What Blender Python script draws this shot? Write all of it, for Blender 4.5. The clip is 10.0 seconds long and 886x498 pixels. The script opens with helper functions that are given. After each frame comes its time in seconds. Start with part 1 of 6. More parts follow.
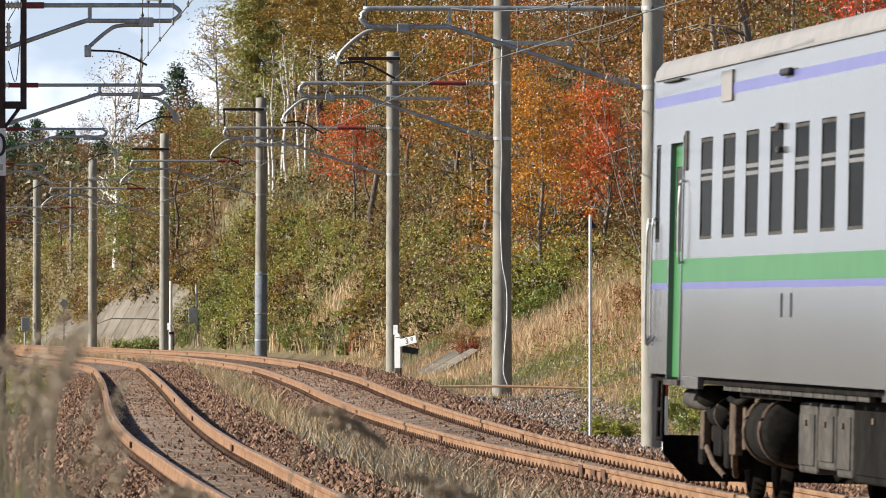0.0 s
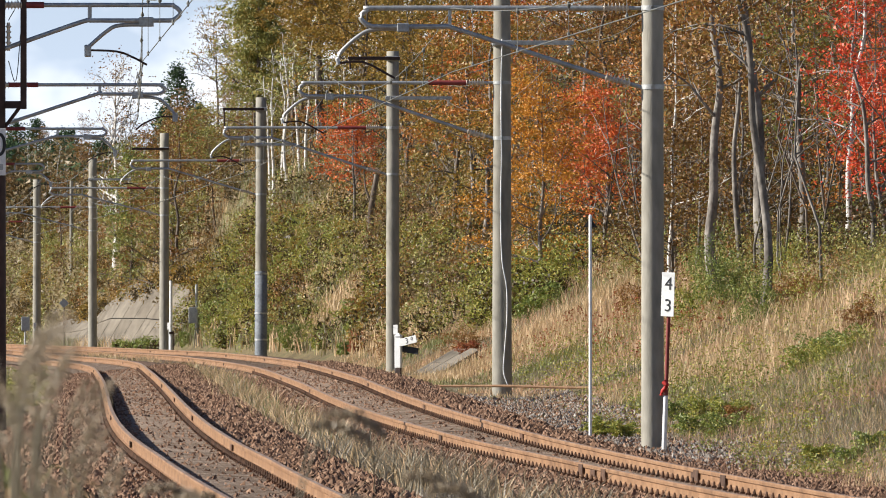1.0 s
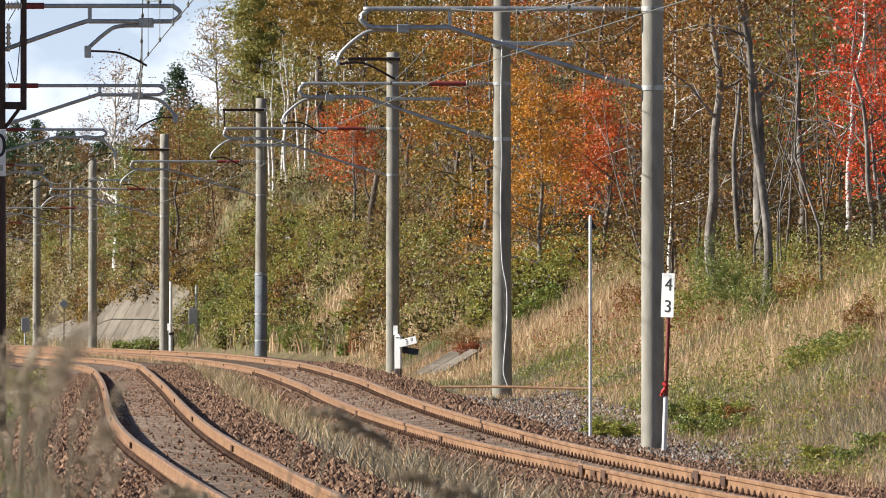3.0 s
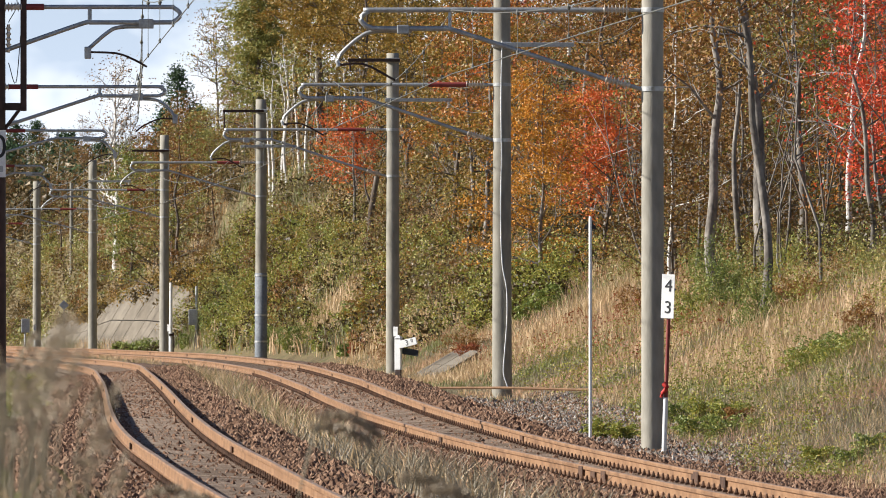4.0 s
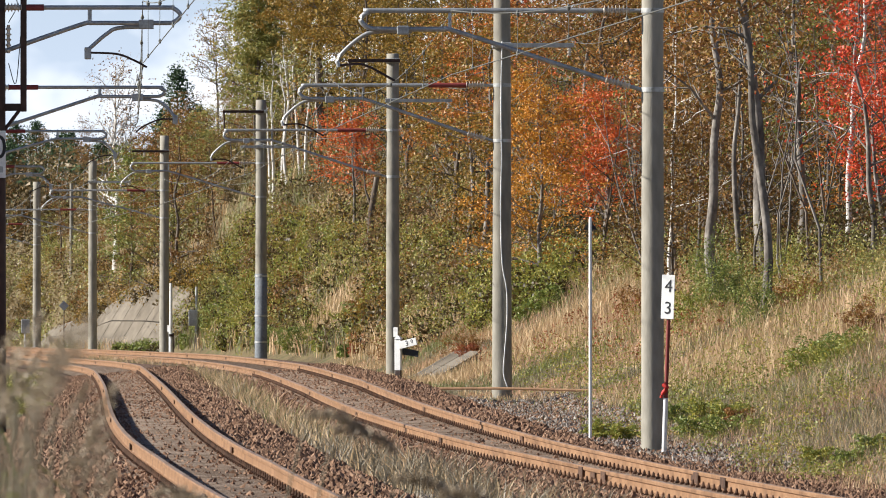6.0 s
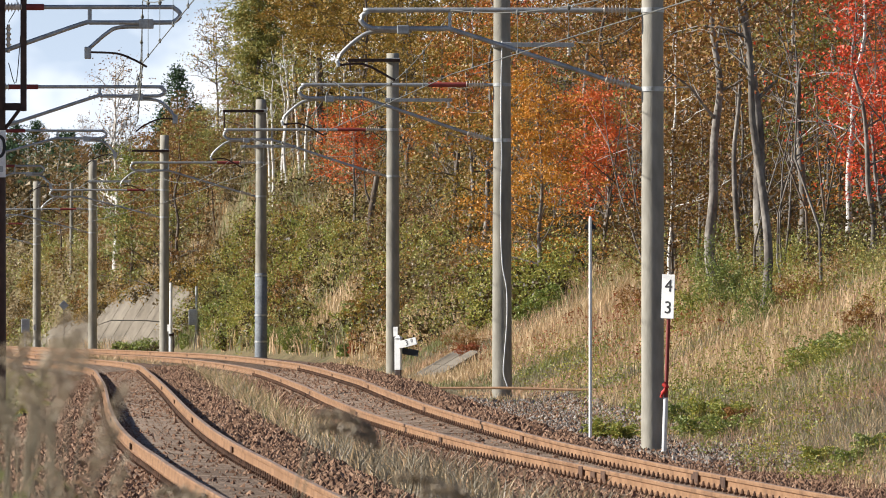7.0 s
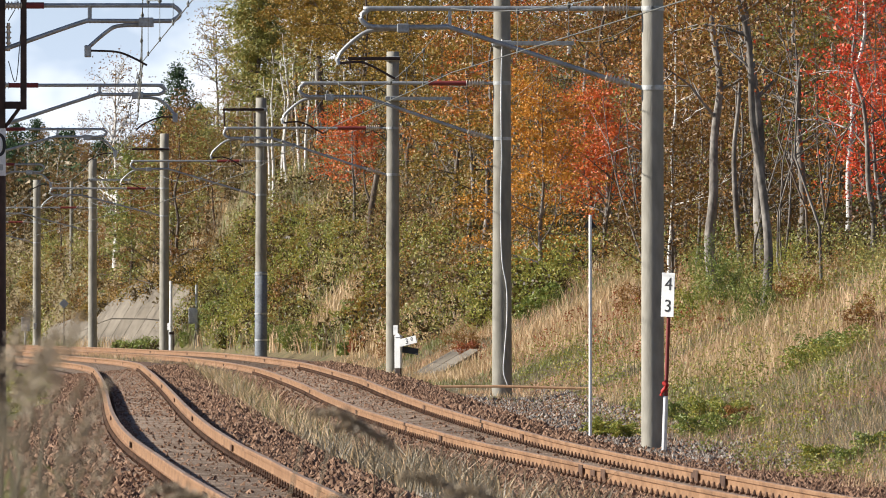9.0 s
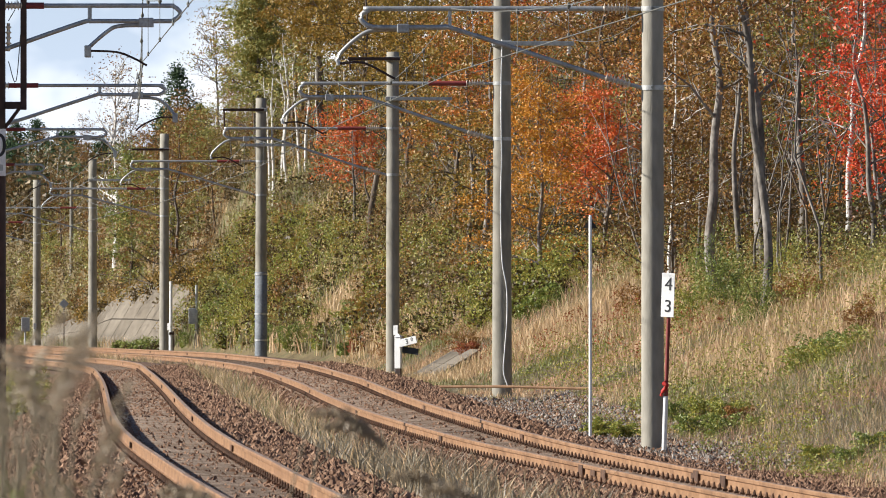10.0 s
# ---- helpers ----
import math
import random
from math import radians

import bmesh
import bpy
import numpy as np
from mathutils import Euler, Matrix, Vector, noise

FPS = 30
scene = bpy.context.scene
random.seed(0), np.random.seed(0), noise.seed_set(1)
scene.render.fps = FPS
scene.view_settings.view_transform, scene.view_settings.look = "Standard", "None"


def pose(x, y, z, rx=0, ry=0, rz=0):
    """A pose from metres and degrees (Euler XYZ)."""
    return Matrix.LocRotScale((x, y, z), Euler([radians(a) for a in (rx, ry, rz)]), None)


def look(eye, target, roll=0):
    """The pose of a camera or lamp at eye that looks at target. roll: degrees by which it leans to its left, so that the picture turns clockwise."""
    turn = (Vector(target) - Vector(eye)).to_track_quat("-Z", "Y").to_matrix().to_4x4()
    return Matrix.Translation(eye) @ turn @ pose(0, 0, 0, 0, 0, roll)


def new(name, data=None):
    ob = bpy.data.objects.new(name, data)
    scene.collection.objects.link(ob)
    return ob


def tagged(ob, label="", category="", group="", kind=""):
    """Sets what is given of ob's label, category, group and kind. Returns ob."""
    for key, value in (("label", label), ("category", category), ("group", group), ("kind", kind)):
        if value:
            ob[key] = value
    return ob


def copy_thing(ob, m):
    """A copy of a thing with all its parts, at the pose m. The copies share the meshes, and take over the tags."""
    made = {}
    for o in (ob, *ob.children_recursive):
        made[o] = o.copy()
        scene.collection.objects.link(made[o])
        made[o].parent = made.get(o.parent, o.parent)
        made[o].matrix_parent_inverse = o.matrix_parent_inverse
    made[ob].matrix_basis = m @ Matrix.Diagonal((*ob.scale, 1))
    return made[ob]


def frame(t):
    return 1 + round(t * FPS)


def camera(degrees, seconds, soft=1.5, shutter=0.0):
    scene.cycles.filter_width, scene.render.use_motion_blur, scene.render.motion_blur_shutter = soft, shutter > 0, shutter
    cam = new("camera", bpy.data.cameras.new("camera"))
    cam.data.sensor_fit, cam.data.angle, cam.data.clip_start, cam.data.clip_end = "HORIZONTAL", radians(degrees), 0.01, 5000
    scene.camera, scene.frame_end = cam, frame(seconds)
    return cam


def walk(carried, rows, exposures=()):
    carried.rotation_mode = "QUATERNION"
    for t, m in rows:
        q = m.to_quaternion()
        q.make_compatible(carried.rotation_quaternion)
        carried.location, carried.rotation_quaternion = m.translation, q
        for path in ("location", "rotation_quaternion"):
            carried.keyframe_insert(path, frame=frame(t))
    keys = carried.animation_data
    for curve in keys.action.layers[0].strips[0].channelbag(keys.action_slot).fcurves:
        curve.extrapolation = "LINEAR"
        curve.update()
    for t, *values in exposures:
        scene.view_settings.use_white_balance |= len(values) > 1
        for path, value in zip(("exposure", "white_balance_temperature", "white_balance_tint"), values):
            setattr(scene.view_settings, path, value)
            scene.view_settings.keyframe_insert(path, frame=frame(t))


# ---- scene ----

# ================= camera =================
EYE = (0.0, 0.0, 1.43)
DEG = 5.593


def tilt(d):
    """A pose that looks along +y, tilted up by 0.4783 degrees plus d thousandths of a degree."""
    return pose(*EYE, 90 + 0.4783 + d / 1500)


cam = camera(DEG, 10.0, soft=0.92, shutter=0.15)
walk(cam, [(t, tilt(d)) for t, d in (
    (0.0, -3), (0.5, -4), (1.0, -6), (1.5, -1), (2.0, -1), (2.5, -5), (3.2, 6), (4.0, 12), (4.5, 13), (5.0, 13),
    (5.5, 18), (6.2, 17), (7.0, 13), (7.5, 6), (8.0, -2), (8.5, -3), (9.0, -2), (9.5, 0), (10.0, 0))])
cam.data.dof.use_dof = True
cam.data.dof.focus_distance = 160.0
cam.data.dof.aperture_fstop = 19.0

# ================= light =================
SUN_EL, SUN_AZ = 28.0, -90.0      # azimuth from +y towards +x
scene.view_settings.exposure = 0.9
world = bpy.data.worlds.new("sky")
scene.world = world
world.use_nodes = True
wn, wl = world.node_tree.nodes, world.node_tree.links
sky = wn.new("ShaderNodeTexSky")
sky.sky_type, sky.sun_disc = "NISHITA", False
sky.sun_elevation, sky.sun_rotation = radians(SUN_EL), radians(SUN_AZ)
sky.air_density, sky.dust_density = 1.0, 0.6
wtc = wn.new("ShaderNodeTexCoord")
wmp = wn.new("ShaderNodeMapping")
wmp.inputs["Scale"].default_value = (16, 16, 24)
wmp.inputs["Location"].default_value = (0.35, 0.2, 0.35)
wno = wn.new("ShaderNodeTexNoise")
wno.inputs["Scale"].default_value, wno.inputs["Detail"].default_value = 1.6, 5.0
wrp = wn.new("ShaderNodeValToRGB")
wrp.color_ramp.elements[0].position, wrp.color_ramp.elements[1].position = 0.46, 0.58
wmx = wn.new("ShaderNodeMixRGB")
wmx.inputs[2].default_value = (14.2, 14.5, 14.9, 1)
wl.new(wtc.outputs["Generated"], wmp.inputs["Vector"])
wl.new(wmp.outputs[0], wno.inputs["Vector"])
wl.new(wno.outputs[0], wrp.inputs[0])
wlow = wn.new("ShaderNodeMapRange")
wlow.inputs[1].default_value, wlow.inputs[2].default_value, wlow.inputs[3].default_value, wlow.inputs[4].default_value = 0.05, 0.3, 1.0, 0.04
wcm = wn.new("ShaderNodeMath")
wcm.operation = "MULTIPLY"
wl.new(wrp.outputs[0], wcm.inputs[0])
wl.new(wlow.outputs[0], wcm.inputs[1])
wl.new(wcm.outputs[0], wmx.inputs[0])
wtint = wn.new("ShaderNodeMixRGB")
wtint.blend_type = "MULTIPLY"
wtint.inputs[0].default_value, wtint.inputs[2].default_value = 1.0, (0.47, 0.62, 0.90, 1)
wl.new(sky.outputs[0], wtint.inputs[1])
wsep = wn.new("ShaderNodeSeparateXYZ")
wl.new(wtc.outputs["Generated"], wsep.inputs[0])
whz = wn.new("ShaderNodeMapRange")
whz.inputs[1].default_value, whz.inputs[2].default_value, whz.inputs[3].default_value, whz.inputs[4].default_value = 0.0, 0.10, 0.9, 0.0
wl.new(wsep.outputs[2], whz.inputs[0])
wl.new(wsep.outputs[2], wlow.inputs[0])
whm = wn.new("ShaderNodeMixRGB")
whm.inputs[2].default_value = (9.5, 11.1, 13.9, 1)
wl.new(whz.outputs[0], whm.inputs[0])
wl.new(wtint.outputs[0], whm.inputs[1])
wl.new(whm.outputs[0], wmx.inputs[1])
wl.new(wmx.outputs[0], wn["Background"].inputs[0])
wn["Background"].inputs[1].default_value = 0.05
sun = new("sun", bpy.data.lights.new("sun", "SUN"))
sun.data.energy, sun.data.angle, sun.data.color = 5.0, radians(0.6), (1.0, 0.95, 0.87)
_d = Vector((math.sin(radians(SUN_AZ)) * math.cos(radians(SUN_EL)), math.cos(radians(SUN_AZ)) * math.cos(radians(SUN_EL)), math.sin(radians(SUN_EL))))
sun.matrix_world = look(_d * 300, (0, 0, 0))

# ================= materials =================


def mat(name, stops, scale=3.0, detail=6.0, rough=0.8, metal=0.0, bump=0.0, bscale=None, fine=None, island=0.0, obj=0.0, trans=0.0, spec=0.3, stretch=(1, 1, 1), coord="Object"):
    """A procedural surface. stops: (position, colour) of the ramp; island / obj: how far the ramp follows each piece's own random number;
    fine: (scale, amount) of a second, finer variation; trans: share of light let through (leaves)."""
    m = bpy.data.materials.new(name)
    m.use_nodes = True
    n, l = m.node_tree.nodes, m.node_tree.links
    bsdf = n["Principled BSDF"]
    bsdf.inputs["Roughness"].default_value, bsdf.inputs["Metallic"].default_value = rough, metal
    bsdf.inputs["Specular IOR Level"].default_value = spec
    tc = n.new("ShaderNodeTexCoord")
    mp = n.new("ShaderNodeMapping")
    mp.inputs["Scale"].default_value = stretch
    l.new(tc.outputs[coord], mp.inputs["Vector"])
    no = n.new("ShaderNodeTexNoise")
    no.inputs["Scale"].default_value, no.inputs["Detail"].default_value = scale, detail
    l.new(mp.outputs[0], no.inputs["Vector"])
    value = no.outputs[0]
    for share, kind, out in ((island, "ShaderNodeNewGeometry", "Random Per Island"), (obj, "ShaderNodeObjectInfo", "Random")):
        if share:
            g = n.new(kind)
            mx = n.new("ShaderNodeMixRGB")
            mx.inputs[0].default_value = share
            l.new(value, mx.inputs[1])
            l.new(g.outputs[out], mx.inputs[2])
            value = mx.outputs[0]
    rp = n.new("ShaderNodeValToRGB")
    el = rp.color_ramp.elements
    while len(el) < len(stops):
        el.new(0.5)
    for e, (p, c) in zip(el, stops):
        e.position, e.color = p, (*c, 1)
    l.new(value, rp.inputs[0])
    colour = rp.outputs[0]
    if fine:
        n2 = n.new("ShaderNodeTexNoise")
        n2.inputs["Scale"].default_value, n2.inputs["Detail"].default_value = fine[0], 4
        l.new(mp.outputs[0], n2.inputs["Vector"])
        mr = n.new("ShaderNodeMapRange")
        mr.inputs[1].default_value, mr.inputs[2].default_value = 0.3, 0.7
        mr.inputs[3].default_value, mr.inputs[4].default_value = 1 - fine[1], 1 + fine[1]
        l.new(n2.outputs[0], mr.inputs[0])
        mu = n.new("ShaderNodeMixRGB")
        mu.blend_type = "MULTIPLY"
        mu.inputs[0].default_value = 1
        l.new(colour, mu.inputs[1])
        l.new(mr.outputs[0], mu.inputs[2])
        colour = mu.outputs[0]
    l.new(colour, bsdf.inputs["Base Color"])
    if bump:
        nb = n.new("ShaderNodeTexNoise")
        nb.inputs["Scale"].default_value, nb.inputs["Detail"].default_value = bscale or scale * 6, 5
        l.new(mp.outputs[0], nb.inputs["Vector"])
        b = n.new("ShaderNodeBump")
        b.inputs["Strength"].default_value, b.inputs["Distance"].default_value = 1.0, bump
        l.new(nb.outputs[0], b.inputs["Height"])
        l.new(b.outputs[0], bsdf.inputs["Normal"])
    if trans:
        tr = n.new("ShaderNodeBsdfTranslucent")
        l.new(colour, tr.inputs[0])
        ms = n.new("ShaderNodeMixShader")
        ms.inputs[0].default_value = trans
        l.new(bsdf.outputs[0], ms.inputs[1])
        l.new(tr.outputs[0], ms.inputs[2])
        l.new(ms.outputs[0], n["Material Output"].inputs[0])
    return m


def leaf(name, *cols, gain=0.85):
    cols = [tuple(gain * v for v in c) for c in cols]
    return mat(name, [(0.15 + 0.7 * i / (len(cols) - 1), c) for i, c in enumerate(cols)], scale=1.0, detail=2, rough=0.5, spec=0.35, island=0.38, trans=0.22)


SOIL = mat("soil_and_dry_grass", [(0.3, (0.07, 0.055, 0.025)), (0.5, (0.14, 0.105, 0.05)), (0.7, (0.07, 0.075, 0.026))], scale=0.35, fine=(7, 0.45), bump=0.05, bscale=9, rough=0.95)
BALLAST = mat("ballast_bed", [(0.3, (0.078, 0.047, 0.03)), (0.55, (0.155, 0.092, 0.058)), (0.75, (0.21, 0.138, 0.095))], scale=1.3, fine=(16, 0.6), bump=0.06, bscale=14, rough=0.95)
STONE = mat("ballast_stone", [(0.15, (0.085, 0.045, 0.027)), (0.5, (0.19, 0.104, 0.061)), (0.85, (0.31, 0.197, 0.13))], scale=0.8, island=0.6, rough=0.9, fine=(30, 0.25))
GREY_STONE = mat("grey_stone", [(0.15, (0.10, 0.085, 0.07)), (0.5, (0.22, 0.185, 0.155)), (0.85, (0.38, 0.34, 0.295))], scale=0.8, island=0.6, rough=0.9)
RUST = mat("rusty_rail_steel", [(0.3, (0.14, 0.073, 0.036)), (0.5, (0.215, 0.118, 0.06)), (0.7, (0.27, 0.155, 0.083))], scale=2.2, fine=(25, 0.2), rough=0.75, bump=0.002, bscale=60)
RAILHEAD = mat("worn_railhead", [(0.35, (0.28, 0.17, 0.10)), (0.65, (0.38, 0.27, 0.19))], scale=1.5, rough=0.5, metal=0.4)
SLEEPER = mat("weathered_concrete_sleeper", [(0.3, (0.17, 0.12, 0.082)), (0.7, (0.30, 0.225, 0.165))], scale=4, obj=0.4, fine=(30, 0.3), rough=0.95, bump=0.004)
CLIP = mat("rusty_fastening", [(0.3, (0.05, 0.028, 0.018)), (0.7, (0.12, 0.065, 0.04))], scale=8, obj=0.3, rough=0.9)
CONCRETE = mat("pole_concrete", [(0.25, (0.17, 0.158, 0.13)), (0.5, (0.255, 0.238, 0.197)), (0.75, (0.325, 0.303, 0.253))], scale=1.1, stretch=(1, 1, 0.35), fine=(9, 0.15), rough=0.85, bump=0.003, bscale=40, obj=0.25)
GALV = mat("galvanised_steel", [(0.3, (0.31, 0.315, 0.31)), (0.7, (0.47, 0.475, 0.465))], scale=5, rough=0.5, metal=0.55, fine=(30, 0.15))
RED_TUBE = mat("dark_red_tube", [(0.3, (0.16, 0.028, 0.025)), (0.7, (0.25, 0.05, 0.045))], scale=5, rough=0.6)
PORCELAIN = mat("brown_white_porcelain", [(0.3, (0.60, 0.49, 0.37)), (0.7, (0.76, 0.67, 0.55))], scale=6, rough=0.3, spec=0.5)
DARK_STEEL = mat("dark_brown_steel", [(0.3, (0.035, 0.022, 0.018)), (0.7, (0.075, 0.045, 0.036))], scale=6, rough=0.7)
CABLE = mat("weathered_copper_wire", [(0.3, (0.10, 0.10, 0.09)), (0.7, (0.2, 0.2, 0.18))], scale=6, rough=0.55, metal=0.4)
WHITE = mat("white_paint", [(0.3, (0.68, 0.68, 0.66)), (0.7, (0.8, 0.8, 0.78))], scale=6, rough=0.5, fine=(40, 0.06))
BLACK = mat("black_paint", [(0.3, (0.02, 0.02, 0.022)), (0.7, (0.04, 0.04, 0.042))], scale=6, rough=0.6)
REDP = mat("red_paint", [(0.3, (0.42, 0.03, 0.025)), (0.7, (0.6, 0.05, 0.04))], scale=9, rough=0.6)
SLOPE_CONC = mat("slope_concrete", [(0.25, (0.095, 0.078, 0.056)), (0.5, (0.15, 0.126, 0.095)), (0.75, (0.195, 0.168, 0.13))], scale=0.5, fine=(2, 0.15), rough=0.95, bump=0.004, bscale=12, stretch=(1, 0.12, 1))
BARK = mat("brown_bark", [(0.3, (0.055, 0.04, 0.03)), (0.5, (0.12, 0.095, 0.075)), (0.75, (0.2, 0.17, 0.14))], scale=2.5, stretch=(1, 1, 0.3), fine=(14, 0.35), rough=0.95, bump=0.02, bscale=14)
GREY_BARK = mat("grey_bark", [(0.3, (0.07, 0.06, 0.05)), (0.5, (0.17, 0.15, 0.13)), (0.75, (0.34, 0.315, 0.28))], scale=2.2, stretch=(1, 1, 0.6), fine=(14, 0.35), rough=0.9, bump=0.01, bscale=14)
BIRCH = mat("birch_bark", [(0.3, (0.2, 0.17, 0.14)), (0.42, (0.5, 0.47, 0.43)), (0.75, (0.72, 0.7, 0.66))], scale=2.2, stretch=(1, 1, 2.5), fine=(10, 0.2), rough=0.8)
L_YELLOW = leaf("ochre_oak_leaves", (0.08, 0.085, 0.018), (0.21, 0.15, 0.028), (0.36, 0.21, 0.035), (0.36, 0.15, 0.03), gain=0.92)
L_GOLD = leaf("golden_maple_leaves", (0.24, 0.13, 0.02), (0.46, 0.21, 0.025), (0.52, 0.24, 0.03), (0.48, 0.12, 0.025), gain=1.1)
L_FLAME = leaf("flame_maple_leaves", (0.36, 0.12, 0.025), (0.5, 0.16, 0.03), (0.55, 0.09, 0.03), (0.5, 0.2, 0.04), gain=1.1)
L_BROWN = leaf("russet_oak_leaves", (0.12, 0.055, 0.02), (0.28, 0.115, 0.03), (0.38, 0.205, 0.05), (0.16, 0.145, 0.035), gain=0.74)
L_ORANGE = leaf("orange_maple_leaves", (0.34, 0.12, 0.025), (0.48, 0.16, 0.03), (0.5, 0.24, 0.045), (0.5, 0.10, 0.025))
L_RED = leaf("red_maple_leaves", (0.30, 0.03, 0.02), (0.52, 0.055, 0.025), (0.62, 0.10, 0.03), (0.34, 0.025, 0.025), gain=1.1)
L_RUST = leaf("dull_rust_leaves", (0.06, 0.04, 0.014), (0.16, 0.075, 0.022), (0.26, 0.14, 0.035), (0.11, 0.095, 0.028))
# dark tones: shade in bushes and wood put into the colour; also far woods
L_DEEP = leaf("dark_shade_tone_leaves", (0.03, 0.03, 0.012), (0.075, 0.055, 0.02), (0.13, 0.08, 0.025), (0.05, 0.07, 0.02), gain=0.8)
L_GREEN = leaf("green_leaves", (0.035, 0.055, 0.013), (0.085, 0.112, 0.024), (0.16, 0.175, 0.038), (0.27, 0.22, 0.05), gain=1.5)
L_OLIVE = leaf("olive_leaves", (0.06, 0.075, 0.022), (0.13, 0.14, 0.04), (0.21, 0.18, 0.05), (0.25, 0.14, 0.04), gain=1.6)
L_LIME = leaf("yellow_green_leaves", (0.08, 0.10, 0.02), (0.16, 0.19, 0.035), (0.29, 0.255, 0.045), (0.36, 0.24, 0.05), gain=1.15)
L_BERRY = leaf("wine_red_leaves", (0.2, 0.035, 0.02), (0.32, 0.07, 0.03), (0.36, 0.14, 0.04), (0.22, 0.03, 0.03))
L_SCRUB = leaf("drab_scrub_leaves", (0.08, 0.06, 0.03), (0.16, 0.115, 0.055), (0.21, 0.15, 0.07), (0.13, 0.125, 0.045), gain=1.2)
L_DARK = leaf("conifer_needles", (0.015, 0.03, 0.014), (0.03, 0.055, 0.022), (0.05, 0.075, 0.028), gain=1.5)
G_TAN = leaf("dry_grass", (0.17, 0.11, 0.05), (0.36, 0.25, 0.13), (0.47, 0.34, 0.2), (0.40, 0.21, 0.12), gain=1.3)
G_GREEN = leaf("green_grass", (0.07, 0.09, 0.025), (0.14, 0.15, 0.045), (0.22, 0.2, 0.07), gain=1.2)
G_DRAB = leaf("grey_dead_grass", (0.12, 0.10, 0.065), (0.24, 0.20, 0.13), (0.36, 0.31, 0.22), gain=0.92)

G_RUST = leaf("reddish_dry_stems", (0.16, 0.085, 0.05), (0.30, 0.17, 0.10), (0.42, 0.27, 0.17), (0.34, 0.15, 0.09), gain=1.4)

# ================= mesh helpers =================
RNG = np.random.default_rng(7)


def mesh_from(name, verts, faces, mats, smooth=False, index=None):
    """One mesh from arrays: verts (n, 3) and faces of one size (m, k)."""
    v, f = np.asarray(verts, np.float32), np.asarray(faces, np.int32)
    me = bpy.data.meshes.new(name)
    me.vertices.add(len(v))
    me.vertices.foreach_set("co", v.ravel())
    me.loops.add(f.size)
    me.loops.foreach_set("vertex_index", f.ravel())
    me.polygons.add(len(f))
    me.polygons.foreach_set("loop_start", np.arange(0, f.size, f.shape[1], dtype=np.int32))
    if index is not None:
        me.polygons.foreach_set("material_index", np.asarray(index, np.int32))
    me.polygons.foreach_set("use_smooth", np.full(len(f), smooth))
    for m in (mats if isinstance(mats, (list, tuple)) else [mats]):
        me.materials.append(m)
    me.update(calc_edges=True)
    return me


def thing(name, label, category, m=None, group="", kind="", data=None):
    ob = tagged(new(name, data), label, category, group, kind)
    if m is not None:
        ob.matrix_basis = m
    return ob


def child(name, me, parent, m=None, label=""):
    ob = new(name, me)
    ob.parent = parent
    if m is not None:
        ob.matrix_basis = m
    return tagged(ob, label)


def bm_mesh(name, bm, material, smooth=False):
    me = bpy.data.meshes.new(name)
    bm.normal_update()
    bm.to_mesh(me)
    bm.free()
    for m in (material if isinstance(material, (list, tuple)) else [material]):
        me.materials.append(m)
    if smooth:
        me.polygons.foreach_set("use_smooth", np.full(len(me.polygons), True))
    return me


def part(name, bm, material, parent, label="", smooth=False):
    return child(name, bm_mesh(name, bm, material, smooth), parent, None, label)


def box(bm, x0, x1, y0, y1, z0, z1, bevel=0.0):
    r = bmesh.ops.create_cube(bm, size=1.0, matrix=Matrix.Translation(((x0 + x1) / 2, (y0 + y1) / 2, (z0 + z1) / 2)) @ Matrix.Diagonal((abs(x1 - x0), abs(y1 - y0), abs(z1 - z0), 1)))
    if bevel:
        es = list({e for v in r["verts"] for e in v.link_edges})
        bmesh.ops.bevel(bm, geom=es, offset=bevel, segments=2, affect="EDGES", profile=0.5)
    return bm


def boxed(x0, x1, y0, y1, z0, z1, bevel=0.0):
    return box(bmesh.new(), x0, x1, y0, y1, z0, z1, bevel)


def tube_arrays(pts, radii, sides=8):
    """Vertices and quads of a round tube along points."""
    p = np.asarray(pts, float)
    r = np.broadcast_to(np.asarray(radii, float), (len(p),))
    t = np.gradient(p, axis=0)
    t /= np.linalg.norm(t, axis=1)[:, None] + 1e-9
    ref = np.where(np.abs(t[:, 2:3]) > 0.9, np.array([[1.0, 0, 0]]), np.array([[0, 0, 1.0]]))
    a = np.cross(t, ref)
    a /= np.linalg.norm(a, axis=1)[:, None] + 1e-9
    b = np.cross(t, a)
    an = np.linspace(0, 2 * np.pi, sides, endpoint=False)
    v = p[:, None] + r[:, None, None] * (np.cos(an)[None, :, None] * a[:, None] + np.sin(an)[None, :, None] * b[:, None])
    i, j = np.meshgrid(np.arange(len(p) - 1), np.arange(sides), indexing="ij")
    k = (j + 1) % sides
    f = np.stack([i * sides + j, i * sides + k, (i + 1) * sides + k, (i + 1) * sides + j], -1).reshape(-1, 4)
    return v.reshape(-1, 3), f


def tubes(name, paths, material, sides=8, smooth=True):
    """One mesh of several tubes: paths of (points, radii)."""
    vs, fs, n = [], [], 0
    for pts, rad, *own in paths:
        v, f = tube_arrays(pts, rad, own[0] if own else sides)
        vs.append(v), fs.append(f + n)
        n += len(v)
    return mesh_from(name, np.concatenate(vs), np.concatenate(fs), material, smooth)


